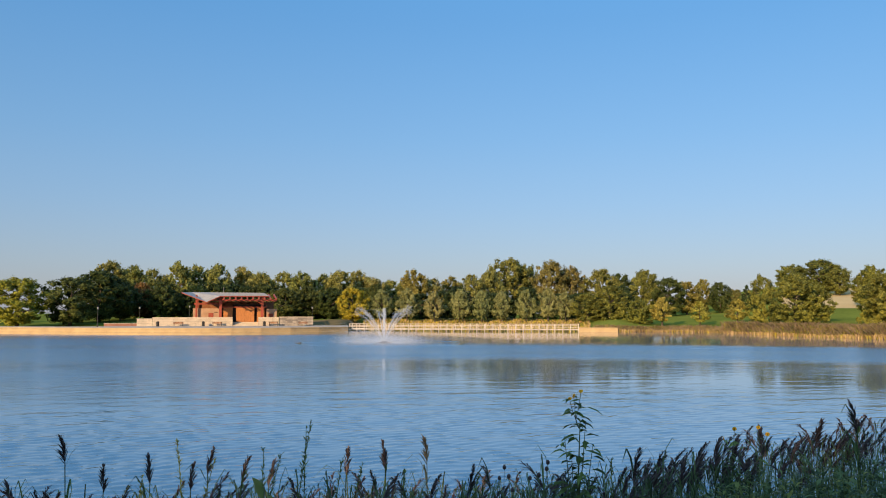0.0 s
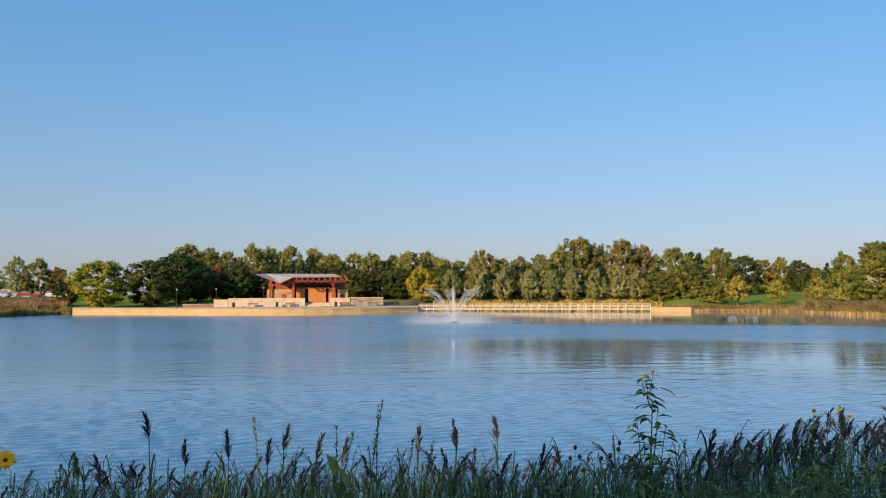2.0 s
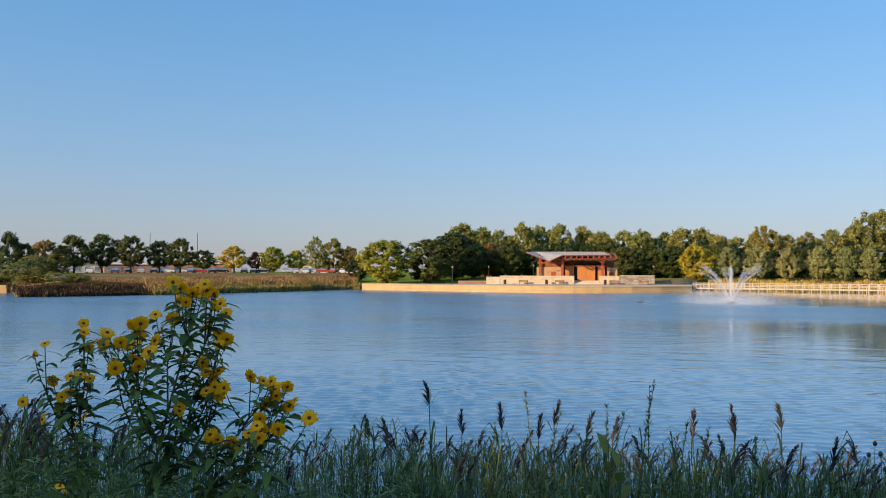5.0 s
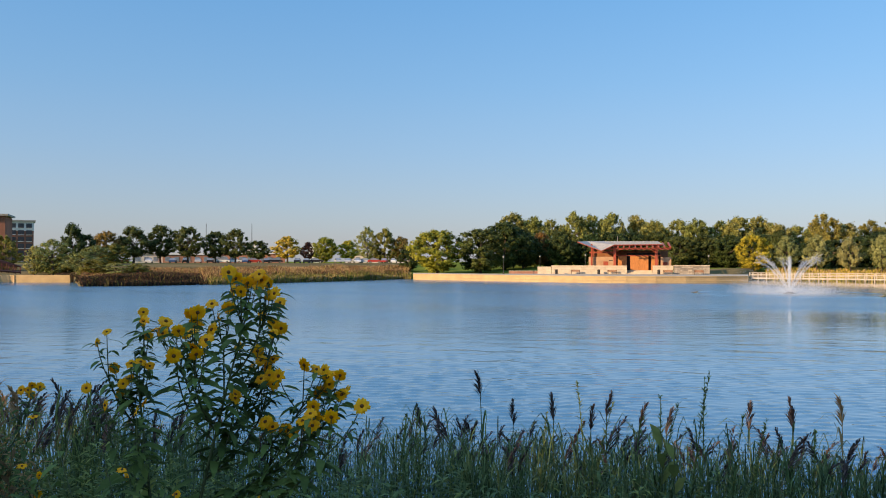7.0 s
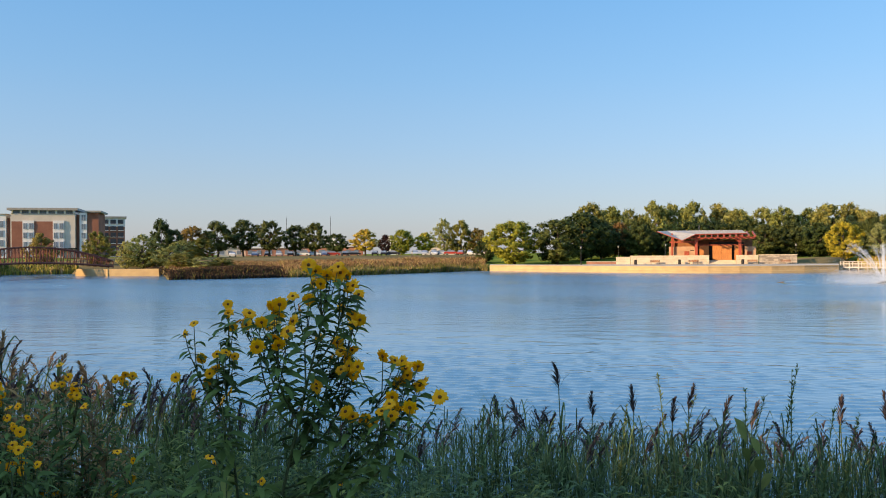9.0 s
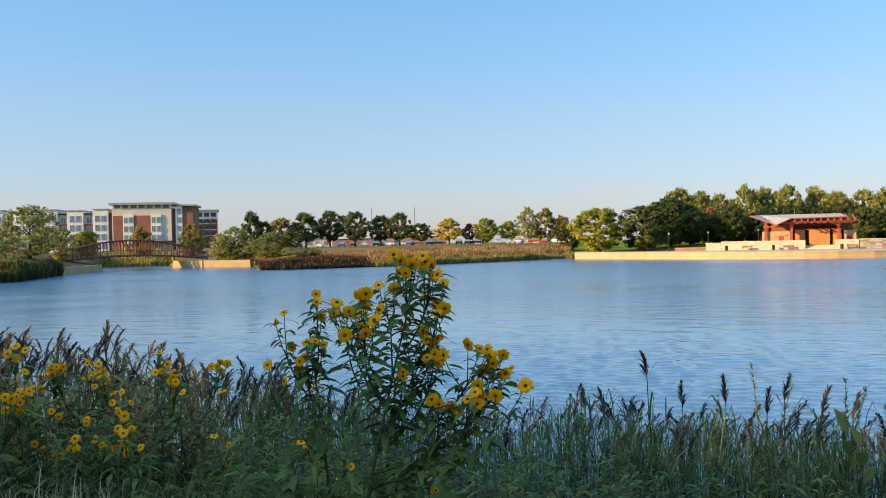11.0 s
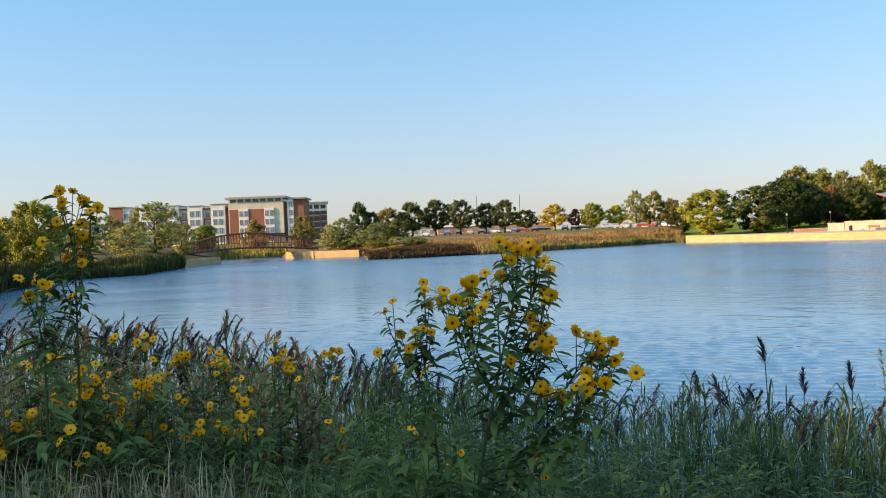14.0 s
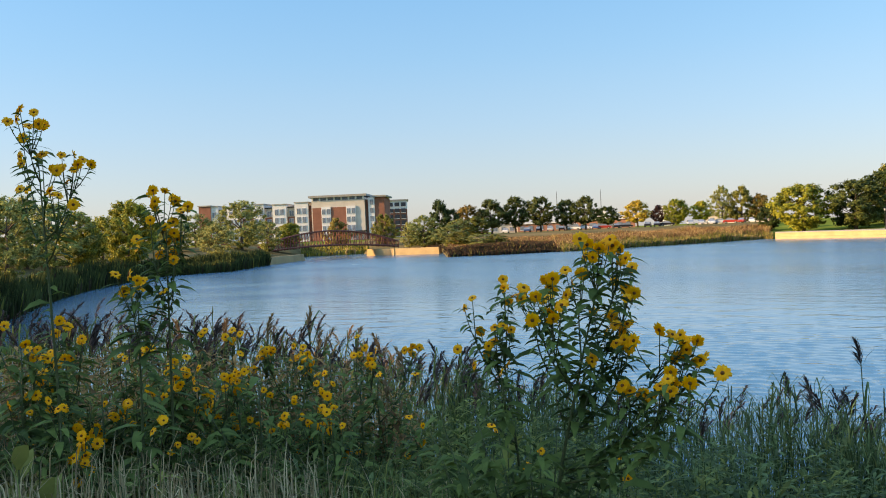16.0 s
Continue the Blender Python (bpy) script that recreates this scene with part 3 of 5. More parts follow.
for b, d, h, w, kind in ((66.8, 150, 6, 7, "willow"), (69.5, 165, 6, 8, "willow"), (71, 175, 5, 7, "shrubby"), (74, 125, 6.5, 7, "willow"), (75.4, 112, 7, 6, "yellowgreen"), (78.4, 98, 7.5, 6, "willow"), (79.5, 80, 7, 6, "willow"), (82.5, 70, 7.5, 6, "shrubby"),
                         (64.4, 196, 5, 7, "willow"), (67.2, 200, 5.5, 8, "golden"), (70.4, 205, 6, 8, "golden"), (73.2, 160, 6, 8, "willow"), (62.3, 205, 5, 6, "willow"), (53.0, 205, 5, 6, "willow"), (51.9, 198, 4, 6, "shrubby"), (50.2, 200, 4, 7, "willow"), (48.9, 205, 4.5, 7, "shrubby"),
                         (51.0, 176, 3.6, 7, "willow"), (50.2, 170, 3.0, 6, "shrubby"), (49.0, 167, 2.4, 6, "willow"), (47.6, 168, 2.2, 5, "shrubby")):
    tree(kind, b, d, ground_z(b, d) + h, w)


# ---------------------------------------------------------------- unseen trees added behind the path, only to shade the near bank
for b, d, top, w in ((137, 43, 18.8, 10), (146, 43, 21, 11), (153.5, 40, 21, 12), (161.5, 41, 21, 12), (170, 41, 20, 12)):
    tree("broad" if b > 139 else "willow", b, d, top, w)


# ---------------------------------------------------------------- promenade and pavilion
def arc_distance(b):
    """The waterside edge of the promenade."""
    return float(np.interp(b, [6.6, 8.5, 10.5, 12.5, 14.5, 16.5, 18.5, 20.5, 22.5, 24.5, 26.5, 29.2], [174.0, 169.3, 165.9, 163.9, 163.2, 164.0, 166.2, 169.6, 173.8, 178.4, 183.2, 190.5]))


def build_promenade():
    bs = [6.6 + 22.6 * k / 92 for k in range(93)]
    slab = Geo()
    back = [max(arc_distance(b) + 3.0, min(181.5, arc_distance(b) + 19)) for b in bs]
    front = [polar(b, arc_distance(b) + 0.35, 1.30) for b in bs]
    rear = [polar(b, d, 1.52) for b, d in zip(bs, back)]
    under = [polar(b, d, 0.2) for b, d in zip(bs, back)]
    n = len(bs)
    slab.add(front + rear + under, [(i + 1, i, n + i, n + i + 1) for i in range(n - 1)] + [(n + i + 1, n + i, 2 * n + i, 2 * n + i + 1) for i in range(n - 1)])
    tagged(part("pavement", slab, PAVING), "buff paved lakeside promenade", "pavement", kind="structure")
    wall = thing("retaining_wall", "buff concrete retaining wall along the lake promenade", "wall", kind="structure")
    for k in range(0, n - 1, 4):
        g = Geo()
        seg = bs[k:k + 5]
        prof = [(0.0, -0.8), (0.0, 0.45), (0.45, 0.50), (0.45, 1.12), (0.38, 1.14), (0.38, 1.36), (0.95, 1.36), (0.95, -0.8)]
        m = len(prof)
        g.add([polar(b - 0.002 * (j == 4), arc_distance(b) - 0.45 + o, z) for j, b in enumerate(seg) for o, z in prof],
              [(i * m + j, i * m + (j + 1) % m, (i + 1) * m + (j + 1) % m, (i + 1) * m + j) for i in range(len(seg) - 1) for j in range(m)] + [tuple(range(m)), tuple(range((len(seg) - 1) * m, len(seg) * m))[::-1]])
        part("wall_panel", g, CONCRETE, wall)


build_promenade()
PAV = facing(14.36, 180, 1.5)


def stone_wall(name, label, x0, x1, y0, y1, height, mat, course=0.3, joint=0.02, seed=0):
    """A wall of coursed blocks before a core, in the pavilion's own directions."""
    rng = random.Random(seed)
    t = thing(name, label, "wall", PAV)
    part("core", Geo().box(x0 + 0.03, x1 - 0.03, y0 + 0.05, y1, -0.6, height - 0.12), ROUGH_STONE, t)
    part("coping", Geo().box(x0 - 0.04, x1 + 0.04, y0 - 0.05, y1 + 0.05, height - 0.12, height), STONE, t)
    z = 0.0
    while z < height - 0.2:
        h = min(course * rng.uniform(0.85, 1.25), height - 0.12 - z)
        x = x0
        while x < x1 - 0.05:
            w = min(rng.uniform(0.5, 1.3), x1 - x)
            if x1 - x - w < 0.3:
                w = x1 - x
            d = rng.uniform(0, 0.035)
            part("stone", Geo().box(x + joint, x + w - joint, y0 - d, y0 + 0.06, z + joint, z + h - joint), mat, t)
            x += w
        z += h


stone_wall("terrace_wall", "pale limestone terrace wall before the pavilion", -16.3, -0.15, 0, 0.6, 1.85, STONE, 0.46, 0.010, 1)
stone_wall("terrace_wall", "low pale stone wall at the terrace end", -19.4, -16.4, 0.3, 0.9, 1.6, STONE, 0.46, 0.010, 2)
stone_wall("terrace_wall", "pale limestone wall beside the pavilion steps", 5.2, 9.5, 0, 0.6, 1.85, STONE, 0.46, 0.010, 3)
stone_wall("rubble_wall", "grey rough rubble stone wall beside the terrace", 9.6, 16.9, 0.2, 0.9, 1.95, ROUGH_STONE, 0.34, 0.03, 4)

terrace = thing("terrace", "raised paved terrace under the pavilion", "terrace", PAV, kind="structure")
part("floor_slab", Geo().box(-16.0, -0.25, 0.62, 14, -0.6, 1.55), PAVING, terrace)
part("floor_slab", Geo().box(5.3, 9.4, 0.62, 14, -0.6, 1.55), PAVING, terrace)
part("floor_slab", Geo().box(-0.25, 5.3, 2.2, 14, -0.6, 0.80), PAVING, terrace)
for k in range(5):
    part("step", Geo().box(-0.12, 5.17, 0.1 + k * 0.42, 2.2, -0.5 if k == 0 else k * 0.16 - 0.02, (k + 1) * 0.16), STONE, terrace)


def build_pavilion():
    p = thing("pavilion", "open red-framed lakeside pavilion with a grey folded metal roof", "pavilion", PAV)
    # enclosures
    part("wall", Geo().box(-8.4, -3.0, 3.0, 3.4, 1.5, 3.75), BLOCK, p, "tan block enclosure wall")
    part("wall", Geo().box(-8.4, -8.0, 3.4, 9.0, 1.5, 3.75), BLOCK, p)
    part("wall", Geo().box(7.0, 9.2, 3.0, 3.4, 1.5, 3.65), BLOCK, p)
    part("wall", Geo().box(8.8, 9.2, 3.4, 9.0, 1.5, 3.65), BLOCK, p)
    part("hatch", Geo().box(-5.2, -4.2, 2.93, 3.0, 1.7, 2.75), REDPAINT, p, "red hatch in the block wall")
    part("vent", Geo().box(-4.0, -3.2, 2.94, 3.0, 2.85, 3.0), DARK, p)
    part("hatch", Geo().box(7.4, 8.4, 2.93, 3.0, 1.7, 2.6), REDPAINT, p)
    part("back_wall", Geo().box(-8.0, 8.8, 9.0, 9.3, 0.8, 5.2), SOFFIT, p, "dark stained back wall")
    part("floor", Geo().box(-7.9, 8.7, 6.0, 8.9, 0.8, 1.62), PAVING, p)
    # tall doors between dark openings
    for x0, x1 in ((-2.1, -0.2), (0.55, 2.4), (2.44, 4.4), (4.95, 6.5)):
        d = part("door", Geo().box(x0, x1, 2.9, 3.04, 0.82, 3.9), DOORWOOD, p, "tall orange-brown wooden door")
        part("door_rail", Geo().box(x0 + 0.08, x1 - 0.08, 2.86, 2.898, 2.2, 2.34), DOORWOOD, d)
    # near-black panels paint the shade seen through the gaps
    part("opening", Geo().box(-0.2, 6.9, 3.6, 3.7, 0.82, 4.6), DARK, p)
    part("opening", Geo().box(-3.0, -1.6, 5.2, 5.3, 1.56, 3.9), DARK, p)
    part("lintel", Geo().box(-3.0, 7.0, 2.8, 3.1, 3.92, 4.12), REDPAINT, p)
    # posts and beams
    for x, y, z0, z1, w in ((-2.7, 0.9, 1.56, 6.0, 0.30), (6.0, 0.9, 1.56, 6.0, 0.30), (-7.7, 2.4, 1.56, 6.6, 0.18), (-2.7, 8.4, 1.56, 6.5, 0.25), (6.0, 8.4, 1.56, 6.5, 0.25), (-7.7, 8.4, 1.56, 6.8, 0.18)):
        q = part("post", Geo().box(x - w, x + w, y - w, y + w, z0, z1, chamfer=0.05), REDPAINT, p, "red painted steel post")
        part("base_plate", Geo().box(x - w - 0.1, x + w + 0.1, y - w - 0.1, y + w + 0.1, z0, z0 + 0.06), REDPAINT, q)
    part("beam", Geo().box(-4.4, 9.0, 0.5, 1.0, 5.25, 5.58), REDPAINT, p, "red steel front beam")
    part("purlin", Geo().box(-2.4, 8.95, -2.0, -1.8, 5.50, 5.66), REDPAINT, p)
    part("beam", Geo().box(-8.2, -2.4, 2.2, 2.6, 4.55, 4.85), REDPAINT, p)
    part("beam", Geo().box(-8.2, 8.2, 8.2, 8.6, 6.2, 6.5), REDPAINT, p)
    for x in (-2.7, 6.0):
        part("brace", Geo().tube([(x, 0.9, 4.6), (x + (1.6 if x < 0 else -1.6), 0.9, 5.6)], 0.09), REDPAINT, p)
    # rafters under the front eave
    for k in range(10):
        x = -2.0 + k * 1.2
        part("rafter", Geo().add([(x - 0.13, -2.9, 5.62), (x + 0.13, -2.9, 5.62), (x + 0.13, 8.6, 6.6), (x - 0.13, 8.6, 6.6), (x - 0.13, -2.9, 5.86), (x + 0.13, -2.9, 5.86), (x + 0.13, 8.6, 7.04), (x - 0.13, 8.6, 7.04)],
                                 [(3, 2, 1, 0), (4, 5, 6, 7), (0, 1, 5, 4), (1, 2, 6, 5), (2, 3, 7, 6), (3, 0, 4, 7)]), REDPAINT, p)
    # roof: a plane that rises to the back, and a folded wing with a low valley at its left end
    top = [Vector(q) for q in ((-10.6, -0.5, 7.05), (-5.5, -1.6, 5.05), (-2.8, -0.6, 6.35), (7.3, 0.2, 6.42), (6.6, 8.8, 7.25), (-9.0, 8.8, 7.35))]
    low = [q - Vector((0, 0, 0.16)) for q in top]
    part("roof_sheet", Geo().add(top, [(0, 1, 5), (1, 2, 5), (2, 4, 5), (2, 3, 4)]), ROOFMETAL, p, "grey standing-seam metal roof")
    part("soffit", Geo().add(low, [(1, 0, 5), (2, 1, 5), (4, 2, 5), (3, 2, 4)]), SOFFIT, p, "stained wood underside")
    for i in range(6):
        a, b = top[i], top[(i + 1) % 6]
        g = Geo()
        d = Vector((0, 0, 0.17))
        o = (b - a).cross(Vector((0, 0, 1))).normalized() * 0.06
        g.add([a + o, b + o, b + o - d, a + o - d, a, b, b - d, a - d], [(0, 1, 2, 3), (7, 6, 5, 4), (0, 4, 5, 1), (3, 2, 6, 7), (0, 3, 7, 4), (1, 5, 6, 2)])
        part("fascia", g, ROOFMETAL if i == 3 else REDPAINT, p, "grey metal edge" if i == 3 else "red painted fascia")
    for k in range(16):
        x = -2.4 + k * 0.66
        xb = -5.0 + k * 0.70
        part("seam", Geo().tube([(x, -0.4, 6.40), (xb, 8.75, 7.33)], 0.035, 4), ROOFMETAL, p)
    part("finial", Geo().tube([(-2.2, 8.8, 7.2), (-2.2, 8.8, 8.5)], 0.05, 6), ROOFMETAL, p)


build_pavilion()


def bench(b, d, z):
    t = thing("bench", "dark metal park bench before the stone wall", "bench", facing(b, d, z), "promenade benches")
    for y in (-0.2, 0.0, 0.2):
        part("slat", Geo().box(-1.0, 1.0, y - 0.08, y + 0.08, 0.42, 0.47), SOFFIT, t)
    for z1 in (0.62, 0.8):
        part("back_slat", Geo().box(-1.0, 1.0, 0.28, 0.33, z1 - 0.07, z1 + 0.07), SOFFIT, t)
    for x in (-0.85, 0.85):
        part("leg", Geo().box(x - 0.04, x + 0.04, -0.25, 0.3, 0, 0.42).box(x - 0.04, x + 0.04, 0.26, 0.33, 0.42, 0.88), BLACKMETAL, t)


def bin_(b, d, z):
    t = thing("litter_bin", "dark round litter bin on the promenade", "litter bin", facing(b, d, z), "litter bins")
    ring = lambda r: [(r * math.cos(a), r * math.sin(a)) for a in (2 * math.pi * k / 14 for k in range(14))]
    part("body", Geo().prism(ring(0.30), 0, 0.85), BLACKMETAL, t)
    part("lid", Geo().prism(ring(0.34), 0.85, 0.92).prism(ring(0.2), 0.92, 1.02), BLACKMETAL, t)


def lamp_post(b, d, height=4.0):
    z = max(ground_z(b, d), 1.45 if 7 < b < 25 and d < 182 else -9)
    t = thing("lamp_post", "slim dark lamp post with a lantern head", "lamp post", facing(b, d, z), "park lamps")
    part("base", Geo().tube([(0, 0, -0.1), (0, 0, 0.5), (0, 0, 0.6)], [0.14, 0.14, 0.07], 8), BLACKMETAL, t)
    part("pole", Geo().tube([(0, 0, 0.6), (0, 0, height - 0.6)], [0.065, 0.05], 8), BLACKMETAL, t)
    part("lantern", Geo().tube([(0, 0, height - 0.6), (0, 0, height - 0.5), (0, 0, height - 0.12)], [0.07, 0.16, 0.2], 8), LAMPGLASS, t, "pale lantern glass")
    part("cap", Geo().tube([(0, 0, height - 0.12), (0, 0, height)], [0.26, 0.05], 8), BLACKMETAL, t)


for b in (15.4, 11.7, 17.9, 9.7):
    bench(b, 178.9, 1.5)
for b in (16.31, 12.3, 19.2):
    bin_(b, 178.6, 1.5)
lamp_post(22.87, 179, 4.1)
for b, d in ((9.07, 200), (20.33, 205), (30.9, 205), (5.4, 198), (17.2, 206)):
    lamp_post(b, d)

planter = thing("planter_wall", "low red-brown brick wall by the lawn", "wall", facing(21.4, 184, 1.2))
part("wall", Geo().box(-3.5, 3.4, 0, 0.4, -0.6, 0.85), BRICK, planter)
part("coping", Geo().box(-3.55, 3.45, -0.05, 0.45, 0.85, 0.95), STONE, planter)


# ---------------------------------------------------------------- boardwalk over the shallows
def build_boardwalk():
    a, b = polar(6.5, 194), polar(-9.4, 186.5)
    run = (b - a).length
    ang = math.degrees(math.atan2(b.y - a.y, b.x - a.x))
    t = thing("boardwalk", "pale timber boardwalk with railings over the lake", "boardwalk", pose(a.x, a.y, 0, 0, 0, ang))
    part("deck", Geo().box(0, run, 0, 2.4, 0.52, 0.66), TIMBER, t)
    part("edge_beam", Geo().box(0, run, -0.1, -0.003, 0.40, 0.70), TIMBER, t)
    count = 30
    for side in (-0.05, 2.35):
        for z in (1.72, 1.36, 1.04):
            part("rail", Geo().box(0, run, side - 0.05, side + 0.05, z - (0.06 if z > 1.5 else 0.045), z + 0.045), TIMBER, t)
        for k in range(count + 1):
            x = run * k / count
            part("post", Geo().box(x - 0.09, x + 0.09, side - 0.14, side - 0.053, 0.3, 1.80), TIMBER, t)
    for k in range(0, count + 1, 1):
        x = run * k / count
        part("support_post", Geo().tube([(x, 0.1, -1.5), (x, 0.1, 0.52)], 0.11, 7), TIMBER, t)
    c = polar(-9.4, 186.5)
    w = thing("abutment_wall", "low buff concrete wall at the boardwalk end", "wall", pose(c.x, c.y, 0, 0, 0, ang - 2))
    part("wall", Geo().box(0.2, 8.6, -0.2, 0.5, -1.0, 0.85), CONCRETE, w)
    part("coping", Geo().box(0.15, 8.65, -0.28, 0.55, 0.85, 1.0), CONCRETE, w)


build_boardwalk()


# ---------------------------------------------------------------- arched footbridge
def build_footbridge():
    a, b = polar(64.0, 181), polar(54.5, 189)
    run = (b - a).length
    ang = math.degrees(math.atan2(b.y - a.y, b.x - a.x))
    t = thing("footbridge", "rust-brown arched steel footbridge over a lake inlet", "bridge", pose(a.x, a.y, 0, 0, 0, ang))
    rise = lambda u: 1.95 + 0.95 * (1 - (2 * u - 1) ** 2)
    top = lambda u: rise(u) + 1.15 + 2.05 * (1 - (2 * u - 1) ** 2)
    n = 24
    us = [k / n for k in range(n + 1)]
    deck = Geo()
    for u0, u1 in zip(us, us[1:]):
        deck.add([(u0 * run, 0, rise(u0)), (u1 * run, 0, rise(u1)), (u1 * run, 2.6, rise(u1)), (u0 * run, 2.6, rise(u0)),
                  (u0 * run, 0, rise(u0) + 0.14), (u1 * run, 0, rise(u1) + 0.14), (u1 * run, 2.6, rise(u1) + 0.14), (u0 * run, 2.6, rise(u0) + 0.14)],
                 [(3, 2, 1, 0), (4, 5, 6, 7), (0, 1, 5, 4), (2, 3, 7, 6)])
    part("deck", deck, TIMBER, t)
    for y in (-0.1, 2.7):
        part("bottom_chord", Geo().tube([(u * run, y, rise(u)) for u in us], 0.22, 6), RUST, t)
        part("top_chord", Geo().tube([(u * run, y, top(u)) for u in us], 0.18, 6), RUST, t)
        part("hand_rail", Geo().tube([(u * run, y, rise(u) + 1.1) for u in us], 0.05, 5), RUST, t)
        for k, u in enumerate(us):
            part("upright", Geo().tube([(u * run, y, rise(u) - 0.35), (u * run, y, top(u))], 0.12, 5), RUST, t)
            if k < n:
                v = us[k + 1]
                ends = [(u * run, y, rise(u)), (v * run, y, top(v))] if u < 0.5 else [(v * run, y, rise(v)), (u * run, y, top(u))]
                part("diagonal", Geo().tube(ends, 0.05, 4), RUST, t)


build_footbridge()


def wing_wall(name, label, b0, d0, b1, d1, height, kink=None):
    pts = [polar(b0, d0)] + ([polar(*kink)] if kink else []) + [polar(b1, d1)]
    t = thing(name, label, "wall")
    for p, q in zip(pts, pts[1:]):
        d = (q - p).normalized()
        o = Vector((-d.y, d.x, 0)) * 0.8
        g = Geo()
        for z0, z1, grow in ((-1.2, height * 0.55, 0.12), (height * 0.55, height, 0.0)):
            ring = [(p - d * (0.4 + grow) - o * grow), (q + d * (0.4 + grow) - o * grow), q + d * 0.4 + o, p - d * 0.4 + o]
            g.prism([(r.x, r.y) for r in ring], z0, z1)
        part("wall", g, CONCRETE, t)


wing_wall("abutment_wall", "buff concrete wing wall of the footbridge", 56.6, 190, 51.8, 178.5, 1.5, (54.9, 183.5))
wing_wall("abutment_wall", "shaded buff concrete wing wall of the footbridge", 63.6, 152, 61.1, 173, 1.35)


# ---------------------------------------------------------------- hotel and other buildings
def window_unit(t, x, y, z, w, h):
    q = part("window", Geo().box(x - w / 2 - 0.08, x + w / 2 + 0.08, y - 0.10, y - 0.004, z - 0.08, z + h + 0.08), WHITEWALL, t)
    part("pane", Geo().box(x - w / 2, x - 0.04, y - 0.13, y - 0.102, z, z + h), GLASS, q)
    part("pane", Geo().box(x + 0.04, x + w / 2, y - 0.13, y - 0.102, z, z + h), GLASS, q)


def build_hotel():
    t = thing("hotel", "five-storey white and red-brick hotel behind the bridge", "building", facing(58.5, 310, 3.3, -11) @ Matrix.Diagonal((0.92, 1, 1, 1)))
    def block(name, x0, x1, y0, y1, z1, mat, z0=0.0):
        return part(name, Geo().box(x0, x1, y0, y1, z0, z1), mat, t)
    # main block
    block("wall", -11.4, 10.6, 0, 18, 15.6, CREAM)
    part("cornice", Geo().box(-12.4, 11.6, -1.0, 18.5, 16.7, 17.5), ROOFMETAL, t, "grey metal cornice")
    block("clerestory", -11.0, 10.2, 0.4, 17.6, 16.7, GLASS, 15.6)
    for k in range(8):
        block("strut", -11.2 + k * 3.0, -10.6 + k * 3.0, -0.3, 0.4, 16.7, WHITEWALL, 15.6)
    block("brick_panel", -11.0, -7.3, -0.2, -0.003, 12.9, HOTELBRICK)
    block("brick_panel", -3.4, 3.0, -0.2, -0.003, 12.9, HOTELBRICK)
    for x in (-5.35, 4.9):
        block("bay", x - 1.95, x + 1.95, -0.35, -0.003, 13.2, WHITEWALL)
        for f, dx in product(range(4), (-1.0, 1.0)):
            window_unit(t, x + dx, -0.35, 0.9 + 3.15 * f, 1.3, 1.9)
    part("canopy", Geo().box(-1.0, 11.2, -3.5, -0.36, 3.2, 3.75), DARK, t, "dark entrance canopy")
    # recess, bay and brick corner on the right
    block("wall", 10.7, 12.0, 2.0, 17, 15.3, HOTELBRICK)
    block("bay", 12.0, 14.6, 0.5, 17, 16.0, WHITEWALL)
    for f in range(5):
        window_unit(t, 13.4, 0.5, 0.9 + 3.1 * f, 1.4, 1.9)
    block("wall", 14.7, 18.6, 0.8, 17, 15.9, HOTELBRICK)
    part("cornice", Geo().box(14.0, 19.6, -0.1, 17.3, 16.1, 16.7), ROOFMETAL, t)
    # long left wing: white bays between brick and cream recesses
    x = -11.5
    block("wall", x - 1.4, x, 1.5, 15, 14.0, HOTELBRICK)
    x -= 1.4
    for k, (wide, rec) in enumerate(((5.6, 3.5), (5.8, 3.6), (4.4, 5.2), (6.0, 3.8), (2.8, 0.0))):
        high = 15.2 - 0.4 * (k % 2)
        block("bay", x - wide, x, 0, 15, high, WHITEWALL)
        part("bay_cap", Geo().box(x - wide - 0.2, x + 0.2, -0.3, 15.2, high, high + 0.3), ROOFMETAL, t)
        for f, dx in product(range(4), (-1.15, 1.15) if wide > 4 else (0.0,)):
            window_unit(t, x - wide / 2 + dx, 0, 1.2 + 3.25 * f, 1.5, 2.1)
        x -= wide
        if rec:
            block("wall", x - rec, x, 1.6, 15, 10.2, HOTELBRICK)
            block("upper_wall", x - rec, x, 1.9, 15, 13.6, CREAM, 10.2)
            part("recess_cap", Geo().box(x - rec, x, 1.2, 15.2, 13.6, 14.0), DARK, t)
            for f in range(4):
                window_unit(t, x - rec / 2, 1.6 if f < 3 else 1.9, 1.2 + 3.1 * f, 1.8, 2.0)
            x -= rec
    block("end_wall", x - 5.0, x, -0.4, 15, 15.4, HOTELBRICK)
    part("end_cap", Geo().box(x - 5.3, x + 0.2, -0.8, 15.2, 15.4, 15.8), ROOFMETAL, t)
    o = thing("office_block", "distant white-framed office block with dark windows", "building", facing(54.5, 380, 3.3))
    part("wall", Geo().box(-4.7, 4.9, 0, 14, 0, 17.2), HOTELBRICK, o)
    part("top_storey", Geo().box(-4.8, 5.0, -0.15, 14, 13.6, 17.4), WHITEWALL, o)
    part("cornice", Geo().box(-5.4, 5.6, -0.8, 14.5, 17.4, 18.0), ROOFMETAL, o)
